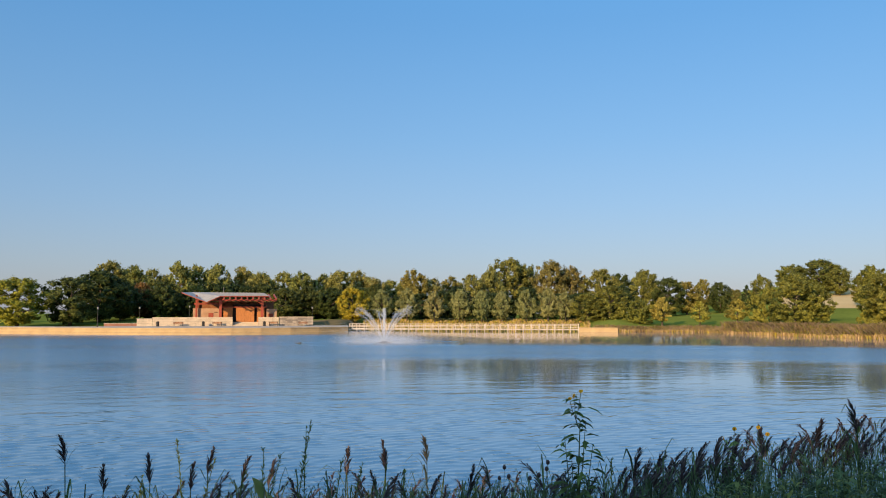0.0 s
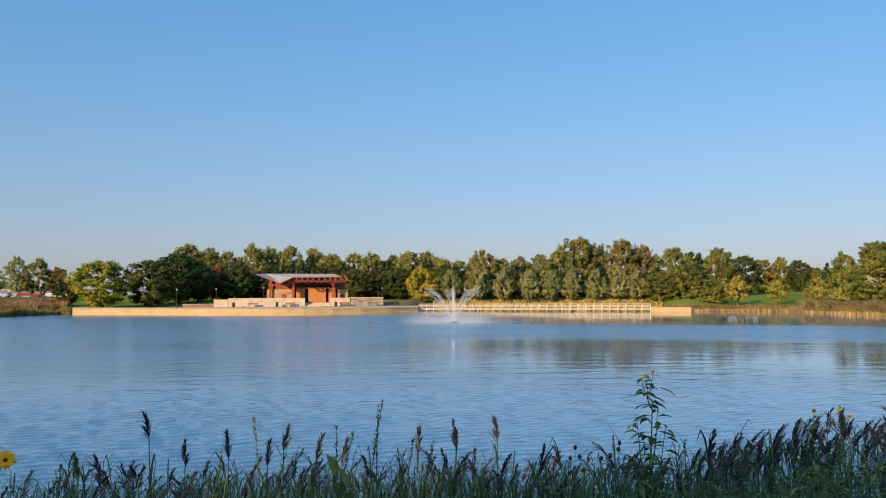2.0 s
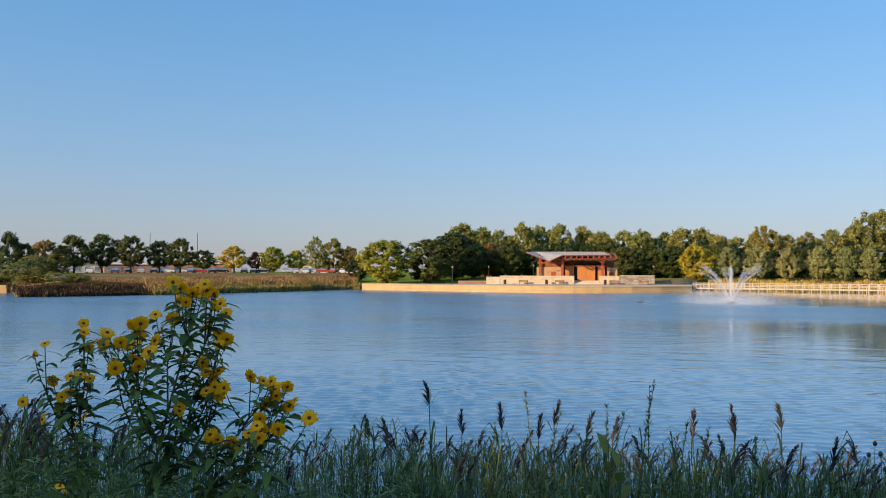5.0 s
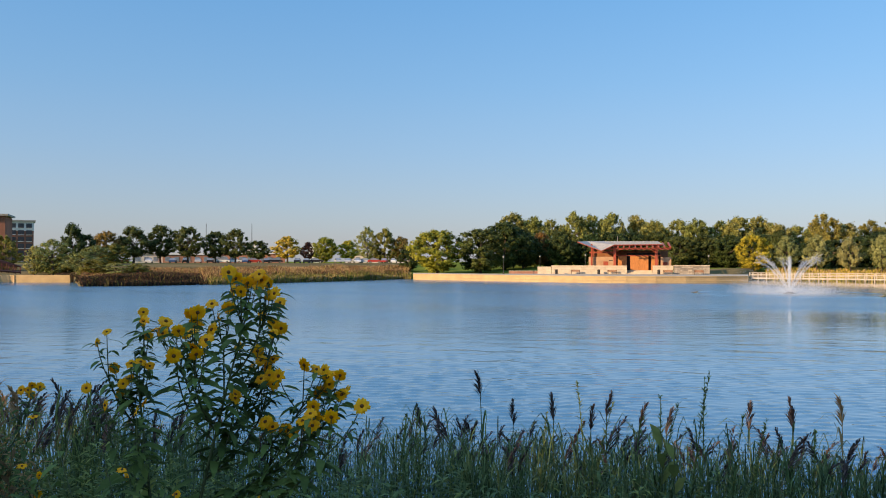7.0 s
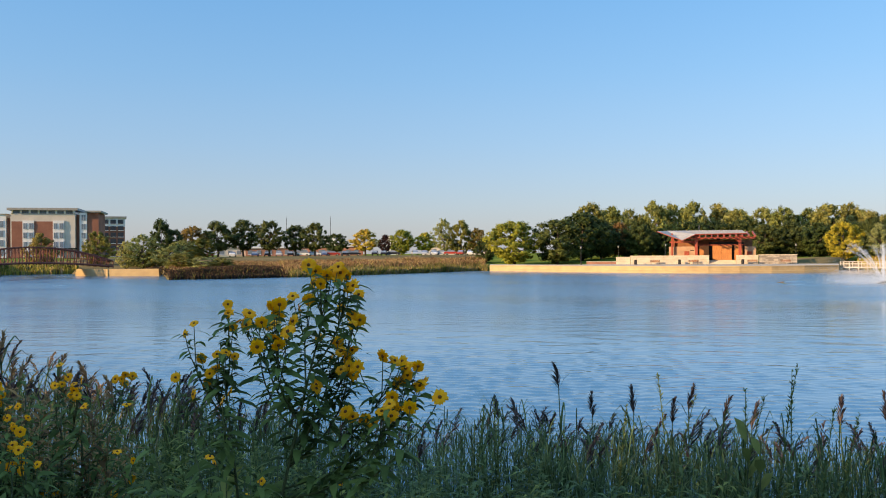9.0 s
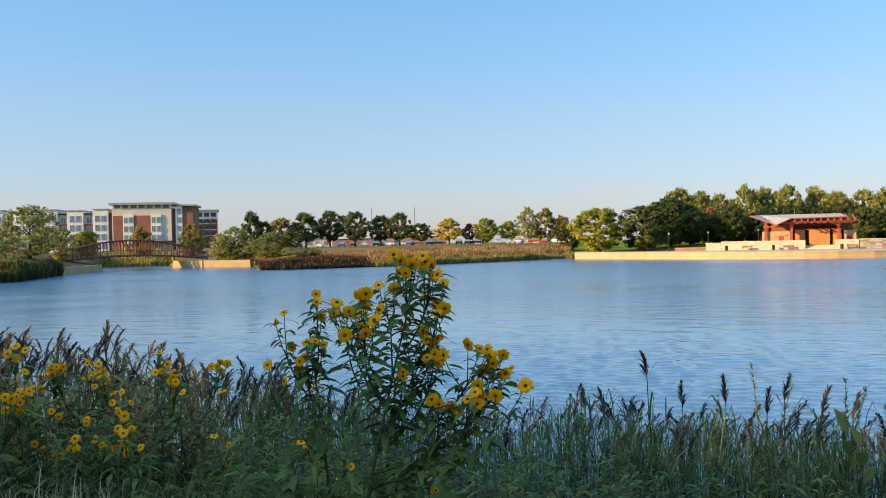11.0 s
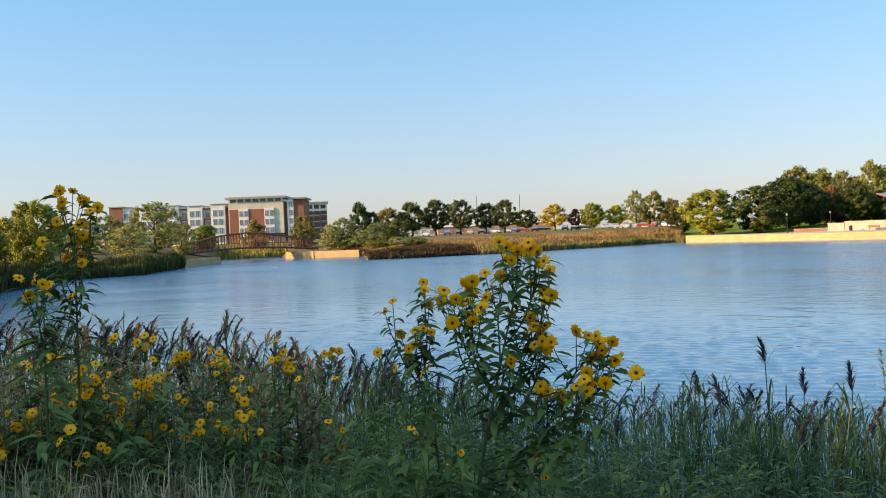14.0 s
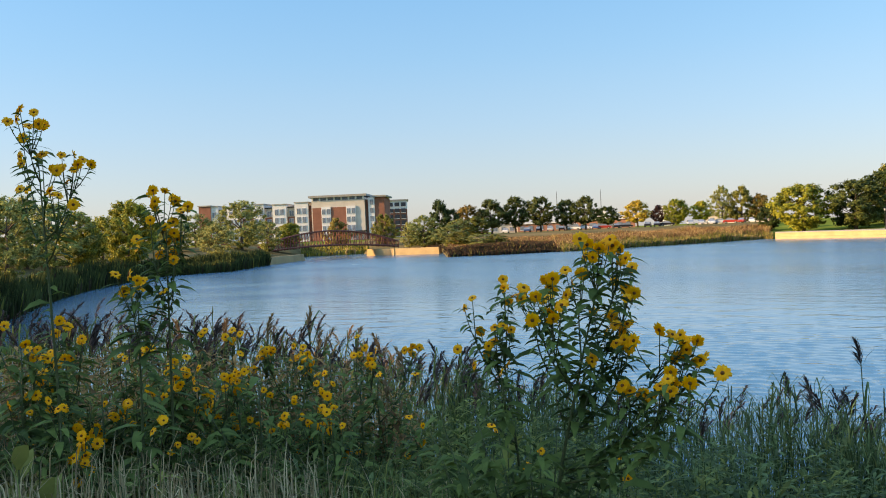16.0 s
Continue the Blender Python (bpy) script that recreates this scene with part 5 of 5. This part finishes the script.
def build_near_bank():
    rng = np.random.default_rng(21)
    mats = [NEAR_GREEN, NEAR_BLUE, PLUME_DARK, NEAR_DRY, PLUME_SUNLIT, FORB_LEAF, FORB_RUST]
    reeds = Mass()
    for _ in range(3100):
        b = rng.uniform(-36, 52)
        d = near_shore(b) - rng.uniform(-0.6, 4.6)
        h = top_height(b, d, abs(rng.normal()) * 1.3)
        if h < 0.5 or (27 < b < 41 and rng.random() < 0.4):
            continue
        right = b < -11
        sprout(reeds, rng, polar(b, d, ground_z(b, d) - 0.05), h, rng.uniform(0.02, 0.12), 10, 0.38, 0.0065, (1, 1, 2), rng.uniform(0.2, 0.36) if rng.random() < (0.42 if right else 0.13) else 0)
    tagged(new("reed_bed", reeds.mesh("reed_bed", mats)), "dense blue-green reeds with dark plumes on the near bank", "reeds", kind="stuff")
    left = Mass()
    for _ in range(1050):
        b = rng.uniform(50, 86)
        d = rng.uniform(8.5, 16)
        h = top_height(b, d, abs(rng.normal()) * 1.2)
        # some reeds here get the tan plume that paints sunlight on them
        tan = 53 < b < 61 and rng.random() < 0.45
        sprout(left, rng, polar(b, d, ground_z(b, d) - 0.05), max(0.6, h), rng.uniform(0.04, 0.22), 7, 0.36, 0.008, (3 if tan else 0, 5 if tan else 0, 4 if tan else 2), rng.uniform(0.2, 0.36) if rng.random() < 0.5 else 0)
    tagged(new("reed_bed", left.mesh("reed_bed", mats)), "brown-plumed reeds with tan stems on the near bank", "reeds", kind="stuff")
    forbs = Mass()
    for n in range(2900):
        b = rng.uniform(-36, 88) if n % 2 else rng.uniform(-36, -9) if n % 4 == 0 else rng.uniform(24, 88)
        d = rng.uniform(4.2, 9.0)
        if b < -9 and n % 4 == 0:
            d += 3.0
        h = top_height(b, d, 1.3 + abs(rng.normal()) * 2.4 + max(0.0, 7.5 - d) * (2.2 if b > 40 else 1.2))
        if h < 0.25 or (d < 5.6 and rng.random() < 0.6):
            continue
        rusty = b > 54 and d > 6.0 and noise.noise(polar(b, d) * 0.8) > -0.25 and rng.random() < 0.75
        if rusty:
            h = max(h, top_height(b, d, 0.7 + abs(rng.normal()) * 1.6))
        foot = np.asarray(polar(b, d, ground_z(b, d) - 0.05))
        tip = foot + np.array((rng.normal() * 0.1, rng.normal() * 0.1, h))
        k = 5 if rng.random() < 0.45 else (0 if rng.random() < 0.7 else 1)
        if b < 40 and rng.random() < 0.7:
            k = 1
        if rusty:
            k = 6
        forbs.strip([foot, foot * 0.5 + tip * 0.5, tip], [0.005, 0.004, 0.002], level(rng.uniform(0, 6.283)), 0)
        for q in range(30):
            t = 1 - rng.uniform(0, 0.75) ** 1.2
            p, a = foot + (tip - foot) * t, rng.uniform(0, 6.283)
            ln = rng.uniform(0.07, 0.17) * (1.3 - 0.6 * t)
            out = level(a) + np.array((0, 0, rng.uniform(0.0, 0.9)))
            forbs.strip([p, p + out * ln * 0.5, p + out * ln - np.array((0, 0, ln * 0.25))], [0.002, ln * 0.15, 0.0005], level(a + 1.57), k)
    tagged(new("forb_growth", forbs.mesh("forb_growth", mats)), "leafy green wild plants crowding the near bank", "plants", kind="stuff")
    grass = Mass()
    for _ in range(21000):
        b = rng.uniform(-36, 90)
        d = rng.uniform(3.4, 8.5)
        h = min(top_height(b, d, 2.5 + abs(rng.normal()) * 2.5 + max(0.0, 6.5 - d) * 0.7), 1.0) * rng.uniform(0.7, 1.0)
        if h < 0.2:
            h = rng.uniform(0.15, 0.3)
        dry = rng.random() < (0.8 if b > 60 and d < 5.4 else 0.16 if b > 44 else 0.08)
        foot, a = np.asarray(polar(b, d, ground_z(b, d) - 0.05)), rng.uniform(0, 6.283)
        bend = level(a) * h * (rng.uniform(0.02, 0.3) if dry else rng.uniform(0.1, 0.5))
        grass.strip([foot, foot + bend * 0.15 + np.array((0, 0, h * 0.5)), foot + bend * 0.5 + np.array((0, 0, h * 0.85)), foot + bend + np.array((0, 0, h * (0.98 - 0.15 * rng.random())))],
                    [0.003, 0.004, 0.0028, 0.0004], level(a + 1.57), 3 if dry else int(rng.choice([0, 1, 5], p=[0.5, 0.35, 0.15])))
    tagged(new("long_grass", grass.mesh("long_grass", mats)), "long green grass with dry straw blades on the bank", "grass", kind="stuff")
    # reeds that stand up out of the rest
    single = [(24.1, -7.6), (19.5, -9.3), (15.9, -8.9), (14.0, -9.6), (6.2, -9.3), (4.3, -8.9), (1.0, -8.5), (-1.9, -10.4), (22.4, -9.6), (12.0, -9.9), (-13.0, -9.2), (-17.8, -8.2), (-21.3, -7.4), (-24.2, -6.6), (-26.6, -5.5), (-16.0, -9.6), (-19.4, -8.4),
              (60.6, -4.7), (58.1, -6.2), (63.5, -5.0), (66.8, -5.1), (56.4, -6.8), (54.2, -7.8), (69.2, -4.9), (29.0, -9.9), (27.2, -10.2), (17.2, -9.8)]
    for b, e in single:
        d = 9.4 + rng.uniform(-0.4, 0.6)
        z = ground_z(b, d)
        foot = polar(b, d, z - 0.03)
        h = EYE[2] + d * math.tan(radians(e)) - z
        # plumes at these bearings are painted as sunlit, whatever the sun reaches
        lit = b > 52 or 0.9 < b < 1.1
        t = thing("common_reed", "tall reed with a feathery plume coloured tan as if sunlit" if lit else "tall reed with a dark feathery plume", "reed", pose(*foot), "tall reeds on the bank")
        stem, head = Mass(), Mass()
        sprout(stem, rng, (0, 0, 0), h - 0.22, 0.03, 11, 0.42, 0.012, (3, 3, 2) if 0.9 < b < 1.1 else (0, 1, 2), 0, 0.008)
        tip = np.array(stem.v[0][-2:]).mean(0)
        droop = level(rng.uniform(0, 6.283))
        for k in range(46):
            u = k / 45
            p, a = tip + np.array((0, 0, 0.30 * (u - 0.2))) + droop * 0.07 * u * u, rng.uniform(0, 6.283)
            ln = (0.15 - 0.09 * u) * rng.uniform(0.7, 1.3)
            o = level(a) * 0.5 + droop * 0.4
            head.strip([p, p + (o * 0.5 + np.array((0, 0, 0.5))) * ln, p + (o + np.array((0, 0, 0.8))) * ln], [0.003, 0.010, 0.001], level(a + 1.57), 0)
        part("stem", stem.mesh("stem", mats), None, t)
        part("plume", head.mesh("plume", [PLUME_SUNLIT if lit else PLUME_DARK]), None, t, "feathery seed plume")
    # feathery stems
    for b, e in ((16.8, -7.9), (10.8, -7.0), (9.6, -7.4), (12.3, -8.8), (8.2, -9.6), (-11.5, -9.5), (13.4, -9.2), (17.6, -9.4), (7.3, -9.9), (3.0, -10.4), (28.4, -10.0), (30.6, -10.4), (20.8, -10.2), (-0.4, -10.8)):
        d = 7.6
        z = ground_z(b, d)
        h = EYE[2] + d * math.tan(radians(e)) - z
        t = thing("mugwort_stem", "feathery grey-green mugwort stem", "plant", pose(*polar(b, d, z - 0.03)), "feathery stems")
        g, lean = Mass(), rng.uniform(-0.06, 0.16)
        right = np.array((math.cos(radians(b)), math.sin(radians(b)), 0))
        axis = lambda u: np.array((0, 0, h * u)) + right * lean * h * u * u
        g.strip([axis(u) for u in (0, 0.3, 0.6, 0.85, 1)], [0.006, 0.006, 0.005, 0.004, 0.002], right, 0)
        for k in range(150):
            u = 1 - 0.72 * rng.uniform(0, 1) ** 1.1
            a = rng.uniform(0, 6.283)
            ln = (0.04 + 0.14 * (1 - u)) * rng.uniform(0.6, 1.2)
            o = level(a) * 0.7 + np.array((0, 0, 0.6))
            g.strip([axis(u), axis(u) + o * ln * 0.5, axis(u) + o * ln], [0.002, 0.007, 0.001], level(a + 1.57), 5 if rng.random() < 0.5 else 0)
        part("stem", g.mesh("stem", mats), None, t)


build_near_bank()


def build_bank_details():
    rng = np.random.default_rng(71)
    for k in range(11):
        b, d = rng.uniform(-8.5, -2.6), rng.uniform(7.2, 8.2)
        z, e = ground_z(b, d), rng.uniform(-11.8, -10.2) if k else -9.9
        h = EYE[2] + d * math.tan(radians(e)) - z
        t = thing("seed_head_stalk", "thin dry stalk with a dark round seed head", "plant", pose(*polar(b, d, z - 0.03)), "seed head stalks")
        lean = rng.uniform(-0.05, 0.05)
        part("stalk", Geo().tube([(0, 0, 0), (lean * 0.3, 0, h * 0.6), (lean, 0, h)], [0.004, 0.003, 0.002], 5), SUN_STEM, t)
        part("seed_head", Geo().tube([(lean, 0, h - 0.015), (lean, 0, h - 0.005), (lean, 0, h + 0.015), (lean, 0, h + 0.028)], [0.006, 0.017, 0.017, 0.006], 8), PLUME_DARK, t, smooth=True)
    for b, d, e in ((12.2, 7.4, -9.7), (11.4, 7.2, -10.4), (47.5, 5.2, -13.2), (79.5, 4.6, -10.5), (78.2, 4.4, -13.0)):
        z = ground_z(b, d)
        h = EYE[2] + d * math.tan(radians(e)) - z
        t = thing("broad_leaf_plant", "green plant with broad upright leaves", "plant", pose(*polar(b, d, z - 0.03)), "broad-leaved plants")
        part("stem", Geo().tube([(0, 0, 0), (0.01, 0, h * 0.9)], [0.008, 0.004], 6), SUN_STEM, t)
        for q in range(9):
            g, a, u = Mass(), q * 2.4, 1 - q * 0.07
            ln, w = rng.uniform(0.16, 0.24), rng.uniform(0.035, 0.05)
            p, o = np.array((0.01, 0, h * u - 0.2)), level(a)
            up = np.array((0, 0, 1.0))
            g.strip([p, p + (o * 0.25 + up * 0.4) * ln, p + (o * 0.5 + up * 0.75) * ln, p + (o * 0.8 + up * 0.85) * ln], [0.004, w, w * 0.8, 0.002], level(a + 1.57), 0)
            part("leaf", g.mesh("leaf", [FORB_LEAF]), None, t)


build_bank_details()


# ---------------------------------------------------------------- wild sunflowers
def head_meshes():
    rng = np.random.default_rng(4)
    out = []
    for k in range(3):
        g = Mass()
        n = 17 + k
        for i in range(n):
            a = 2 * math.pi * i / n + rng.normal() * 0.07
            o, cup = level(a), rng.uniform(-0.25, 0.25)
            ln = 0.036 * rng.uniform(0.88, 1.1)
            g.strip([o * 0.009, o * (0.009 + ln * 0.4) + np.array((0, 0, 0.004 + cup * 0.01)), o * (0.009 + ln * 0.75) + np.array((0, 0, cup * 0.022)), o * (0.009 + ln) + np.array((0, 0, cup * 0.034 - 0.003))],
                    [0.003, 0.0090, 0.0084, 0.0020], level(a + 1.57), 0)
        d = Geo()
        rings = [(0.0105, 0.0), (0.0098, 0.005), (0.0065, 0.009), (0.002, 0.0105)]
        d.add([(r * math.cos(t), r * math.sin(t), z) for r, z in rings for t in (2 * math.pi * q / 12 for q in range(12))],
              [(i * 12 + q, i * 12 + (q + 1) % 12, (i + 1) * 12 + (q + 1) % 12, (i + 1) * 12 + q) for i in range(3) for q in range(12)] + [tuple(range(36, 48)), tuple(range(12))[::-1]])
        out.append((g.mesh("flower_head", [PETAL]), d.mesh("disc", DISC, True)))
    return out


HEADS = head_meshes()


SUN_SCALE = 0.84


def sunflower(label, bearing, distance, foot_x, crown_x, heads, leaf_step=0.05, leaf_len=0.11, seed=0, spread=0.22, scale=1.0, reach=0.35, low=0.3, leafy=()):
    """A branching plant. heads: flower places to the right of and above the lake, at its own distance."""
    rng = np.random.default_rng(seed)
    base = ground_z(bearing, distance)
    t = thing("wild_sunflower", label, "flower", facing(bearing, distance, base - 0.04), "wild sunflowers")
    top = max(h[1] for h in heads) - base
    axis = lambda z: np.array((foot_x + (crown_x - foot_x) * (max(0, z) / top) ** 1.3, 0, z))
    stem, leaf = Geo(), Mass()
    stem.tube([axis(top * u) for u in (0, 0.25, 0.5, 0.75, 0.93)], [0.012, 0.010, 0.008, 0.006, 0.003], 6)

    def leaves_along(curve, start, ln0):
        length = np.linalg.norm(curve(1) - curve(0))
        for u in np.arange(start, 0.97, leaf_step / max(length, 0.05)):
            p, a = curve(u), rng.uniform(0, 6.283)
            o = level(a)
            ln = ln0 * rng.uniform(0.6, 1.25)
            up = rng.uniform(-0.1, 0.7)
            leaf.strip([p, p + (o * 0.35 + np.array((0, 0, 0.3 * up))) * ln, p + (o * 0.72 + np.array((0, 0, 0.25 * up - 0.1))) * ln, p + (o + np.array((0, 0, 0.15 * up - 0.27))) * ln],
                       [0.0015, ln * 0.125, ln * 0.10, 0.0005], level(a + 1.57) + np.array((0, 0, rng.normal() * 0.3)), 0)

    leaves_along(lambda u: axis(top * u), 0.12, leaf_len * 1.15)
    heads = [h for at in heads for h in ([at, (at[0] + rng.normal() * 0.035, at[1] + rng.normal() * 0.03)] if rng.random() < 0.5 and len(heads) > 10 else [at])]
    # heads that stand close together share one limb
    bunches = []
    for hx, hz in sorted(heads, key=lambda q: -q[1]):
        for bunch in bunches:
            if math.hypot(hx - bunch[0][0], hz - bunch[0][1]) < 0.15 and len(bunch) < 7:
                bunch.append((hx, hz))
                break
        else:
            bunches.append([(hx, hz)])
    for bunch in bunches:
        mx, mz = sum(q[0] for q in bunch) / len(bunch), min(q[1] for q in bunch) - base - 0.07
        my = rng.normal() * spread
        away = abs(mx - axis(mz)[0])
        s = axis(max(0.15, mz - 0.5 * reach * rng.uniform(0.7, 1.2) - low * away * 2))
        node = np.array((mx * 0.9 + s[0] * 0.1, my, mz - 0.02))
        bow = s * 0.5 + node * 0.5 + np.array((0.18 * (mx - s[0]), 0.3 * my, -0.03 - 0.12 * away))
        limb = lambda u, s=s, bow=bow, node=node: (1 - u) ** 2 * s + 2 * u * (1 - u) * bow + u * u * node
        part("branch", Geo().tube([limb(u) for u in (0, 0.3, 0.6, 0.85, 1)], [0.0055, 0.005, 0.0045, 0.004, 0.003], 5), SUN_STEM, t, smooth=True)
        leaves_along(limb, 0.15, leaf_len)
        leaves_along(limb, 0.35, leaf_len * 0.85)
        for hx, hz in bunch:
            p = np.array((hx, my + rng.normal() * 0.05, hz - base + 0.05))
            fork = limb(rng.uniform(0.8, 1.0))
            bend = fork * 0.5 + p * 0.5 + np.array((0.2 * (hx - fork[0]), 0, -0.015))
            twig = lambda u, fork=fork, bend=bend, p=p: (1 - u) ** 2 * fork + 2 * u * (1 - u) * bend + u * u * p
            part("twig", Geo().tube([twig(u) for u in (0, 0.35, 0.7, 1)], [0.003, 0.003, 0.0025, 0.002], 5), SUN_STEM, t, smooth=True)
            leaves_along(twig, 0.3, leaf_len * 0.7)
            n = (Vector((0.0, -0.8, 0.08)) + Vector((-0.25, -0.1, 0.40)) + Vector(rng.normal(size=3)) * 0.6).normalized()
            petals, disc = HEADS[int(rng.integers(3))]
            q = n.to_track_quat("Z", "Y").to_matrix().to_4x4()
            size = SUN_SCALE * scale * rng.uniform(0.82, 1.12)
            h = part("flower_head", petals, None, t, "yellow flower head with a brown centre", Matrix.Translation(p) @ q @ Matrix.Diagonal((size, size, size, 1)))
            part("disc", disc, None, h)
    for lx, lz in leafy:
        p = np.array((lx, rng.normal() * spread * 1.3, lz - base))
        s = axis(max(0.1, p[2] - 0.5 - abs(lx - axis(p[2])[0])))
        bow = s * 0.5 + p * 0.5 + np.array((0.25 * (lx - s[0]), 0, -0.06))
        curve = lambda u: (1 - u) ** 2 * s + 2 * u * (1 - u) * bow + u * u * p
        part("branch", Geo().tube([curve(u) for u in (0, 0.5, 1)], [0.005, 0.004, 0.002], 5), SUN_STEM, t, smooth=True)
        leaves_along(curve, 0.15, leaf_len)
    part("stem", stem, SUN_STEM, t, smooth=True)
    tagged(part("leaves", leaf.mesh("leaves", [SUN_LEAF]), None, t), kind="stuff")
    return t


CROWN = [(-0.16, 4.14), (-0.13, 4.11), (-0.05, 4.11), (-0.02, 4.13), (-0.01, 4.10), (0.01, 4.07), (0.05, 4.04), (0.03, 4.03), (-0.11, 4.07), (-0.15, 4.04), (-0.17, 3.96), (-0.01, 3.90), (0.08, 3.95), (0.05, 3.87), (0.09, 3.84), (0.06, 3.84),
         (-0.25, 3.98), (-0.29, 3.96), (-0.31, 3.91), (-0.23, 3.88), (-0.25, 3.84), (-0.43, 3.92), (-0.47, 3.88), (-0.42, 3.85), (-0.37, 3.88), (-0.34, 3.85), (-0.38, 3.78), (-0.29, 3.78), (-0.12, 3.76), (-0.03, 3.72), (-0.13, 3.54)]
ARM = [(0.02, 3.64), (0.03, 3.61), (-0.01, 3.59), (0.03, 3.56), (0.07, 3.65), (0.25, 3.67), (0.29, 3.66), (0.30, 3.63), (0.31, 3.59), (0.36, 3.64), (0.37, 3.53), (0.40, 3.54), (0.36, 3.52), (0.26, 3.54), (0.21, 3.47), (0.30, 3.46), (0.28, 3.43), (0.22, 3.40), (0.20, 3.39), (0.10, 3.34), (0.14, 3.34), (0.01, 3.39)]
ARM = [(x, 3.67 + (z - 3.67) * 0.86) for x, z in ARM]
FLANK = [(-0.58, 3.94), (-0.57, 3.90), (-0.53, 3.69), (-0.66, 3.62), (-0.65, 3.61), (-0.73, 3.51), (-0.56, 3.82), (-0.71, 3.67), (-0.62, 3.70), (-0.53, 3.55), (-0.82, 3.59), (-0.74, 3.85)]
sunflower("large branching wild sunflower in full bloom", 39.5, 4.0, -0.46, -0.04, CROWN + ARM, seed=1, leaf_len=0.135, leaf_step=0.026, scale=0.92, reach=0.45, low=0.15, leafy=[(-0.98 + 0.026 * k, 2.75 + 0.62 * abs(math.sin(k * 1.7)) * (1 - 0.4 * k / 40)) for k in range(40)])
sunflower("slender wild sunflower with small blooms", 39.5, 4.15, -0.45, -0.62, FLANK, seed=2, leaf_len=0.12, leaf_step=0.022, scale=0.72)
TALL_A = [(-0.12, 4.98), (-0.18, 4.91), (-0.05, 4.95), (-0.08, 4.90), (-0.03, 4.90), (-0.12, 4.87), (-0.02, 4.74), (-0.13, 4.72), (0.08, 4.75), (0.08, 4.67), (0.14, 4.66), (0.19, 4.72), (0.23, 4.68), (0.10, 4.59), (0.03, 4.65), (-0.15, 4.57), (-0.11, 4.56), (0.02, 4.50), (0.05, 4.50), (0.12, 4.44)]
TALL_B = [(-0.07, 4.54), (-0.09, 4.52), (0.00, 4.53), (0.04, 4.49), (0.06, 4.47), (-0.06, 4.47), (0.13, 4.43), (0.09, 4.41), (-0.09, 4.35), (0.04, 4.34), (-0.00, 4.22), (0.06, 4.23), (-0.17, 4.24), (0.03, 4.11), (-0.05, 4.14)]
TALL_C = [(-0.11, 4.05), (-0.04, 4.04), (-0.00, 4.01), (0.03, 4.00), (0.01, 3.96), (-0.03, 3.92), (-0.07, 3.95), (0.14, 3.93)]
sunflower("tall wild sunflower with blooms against the sky", 77, 5.2, 0.02, -0.05, TALL_A, seed=3, leaf_len=0.11, leaf_step=0.045, spread=0.12, scale=0.85)
sunflower("wild sunflower with clustered yellow blooms", 70, 5.2, -0.03, 0.0, TALL_B, seed=4, scale=0.92, leaf_len=0.13, leaf_step=0.036, spread=0.1, reach=0.3)
sunflower("lower wild sunflower with a dense bloom cluster", 72, 5.0, -0.02, 0.0, TALL_C, seed=5, leaf_len=0.17, leaf_step=0.035, spread=0.1)
sunflower("tall leafy sunflower stalk with few small blooms", -9.3, 6.0, -0.06, 0.02, [(0.02, 3.63), (-0.06, 3.58), (-0.03, 3.60)], seed=6, leaf_len=0.13, leaf_step=0.03, spread=0.05, scale=0.5, reach=0.12, leafy=[(-0.10, 3.36), (0.10, 3.30), (-0.12, 3.10), (0.13, 3.02), (0.05, 3.45), (-0.05, 3.20)])
sunflower("small-flowered yellow plant among the reeds", -19.4, 8.5, 0.0, 0.05, [(0.0, 3.10), (0.22, 3.08), (-0.1, 3.0), (0.3, 3.02)], seed=7, leaf_len=0.12, leaf_step=0.06, spread=0.1, scale=0.55, reach=0.5)


def build_flower_patch():
    rng = np.random.default_rng(33)
    spots = [(79, 5.4, -4.6), (76.5, 5.8, -6.2), (74.5, 5.4, -8.6), (73.0, 6.2, -6.9), (70.8, 5.6, -8.9), (69.6, 6.4, -6.0), (67.5, 5.8, -8.2), (66.2, 6.5, -6.4), (64.6, 6.0, -10.0), (62.6, 6.6, -7.0), (59.6, 6.4, -7.6), (57.6, 6.2, -8.6), (56.4, 6.2, -8.2), (61.0, 5.5, -11.4),
             (53.6, 6.0, -12.8), (49.0, 5.4, -14.0), (45.2, 5.0, -15.5), (40.5, 4.4, -17.0), (72.5, 4.8, -11.5), (77.0, 4.9, -9.8)]
    # lower blooms in front of them, down the slope towards the path
    low = len(spots)
    spots += [(rng.uniform(57, 87), rng.uniform(4.9, 6.2), rng.uniform(-12.5, -7.5)) for _ in range(18)]
    for k, (b, d, e) in enumerate(spots):
        few = b < 54
        heads = []
        bunches = [(rng.normal() * (0.05 if few else 0.17), -abs(rng.normal()) * 2.4 if q else 0.0) for q in range(1 if few else 3)]
        for _ in range(2 if few else int(rng.integers(4, 8)) if k >= low else int(rng.integers(8, 13))):
            bx, de = bunches[int(rng.integers(len(bunches)))]
            heads.append((bx + rng.normal() * 0.038, EYE[2] + d * math.tan(radians(e + de)) + rng.normal() * 0.038))
        sunflower("small wild sunflower in the bank growth", b, d, 0.0, 0.0, heads, seed=50 + k, leaf_len=0.16 if b > 68 else 0.13, leaf_step=0.04, spread=0.14, scale=0.72 if k >= low else 0.82, reach=0.35,
                  leafy=[(rng.normal() * 0.25, EYE[2] + d * math.tan(radians(e - 2 - rng.uniform(0, 5)))) for _ in range(12 if b > 56 else 3)])


build_flower_patch()
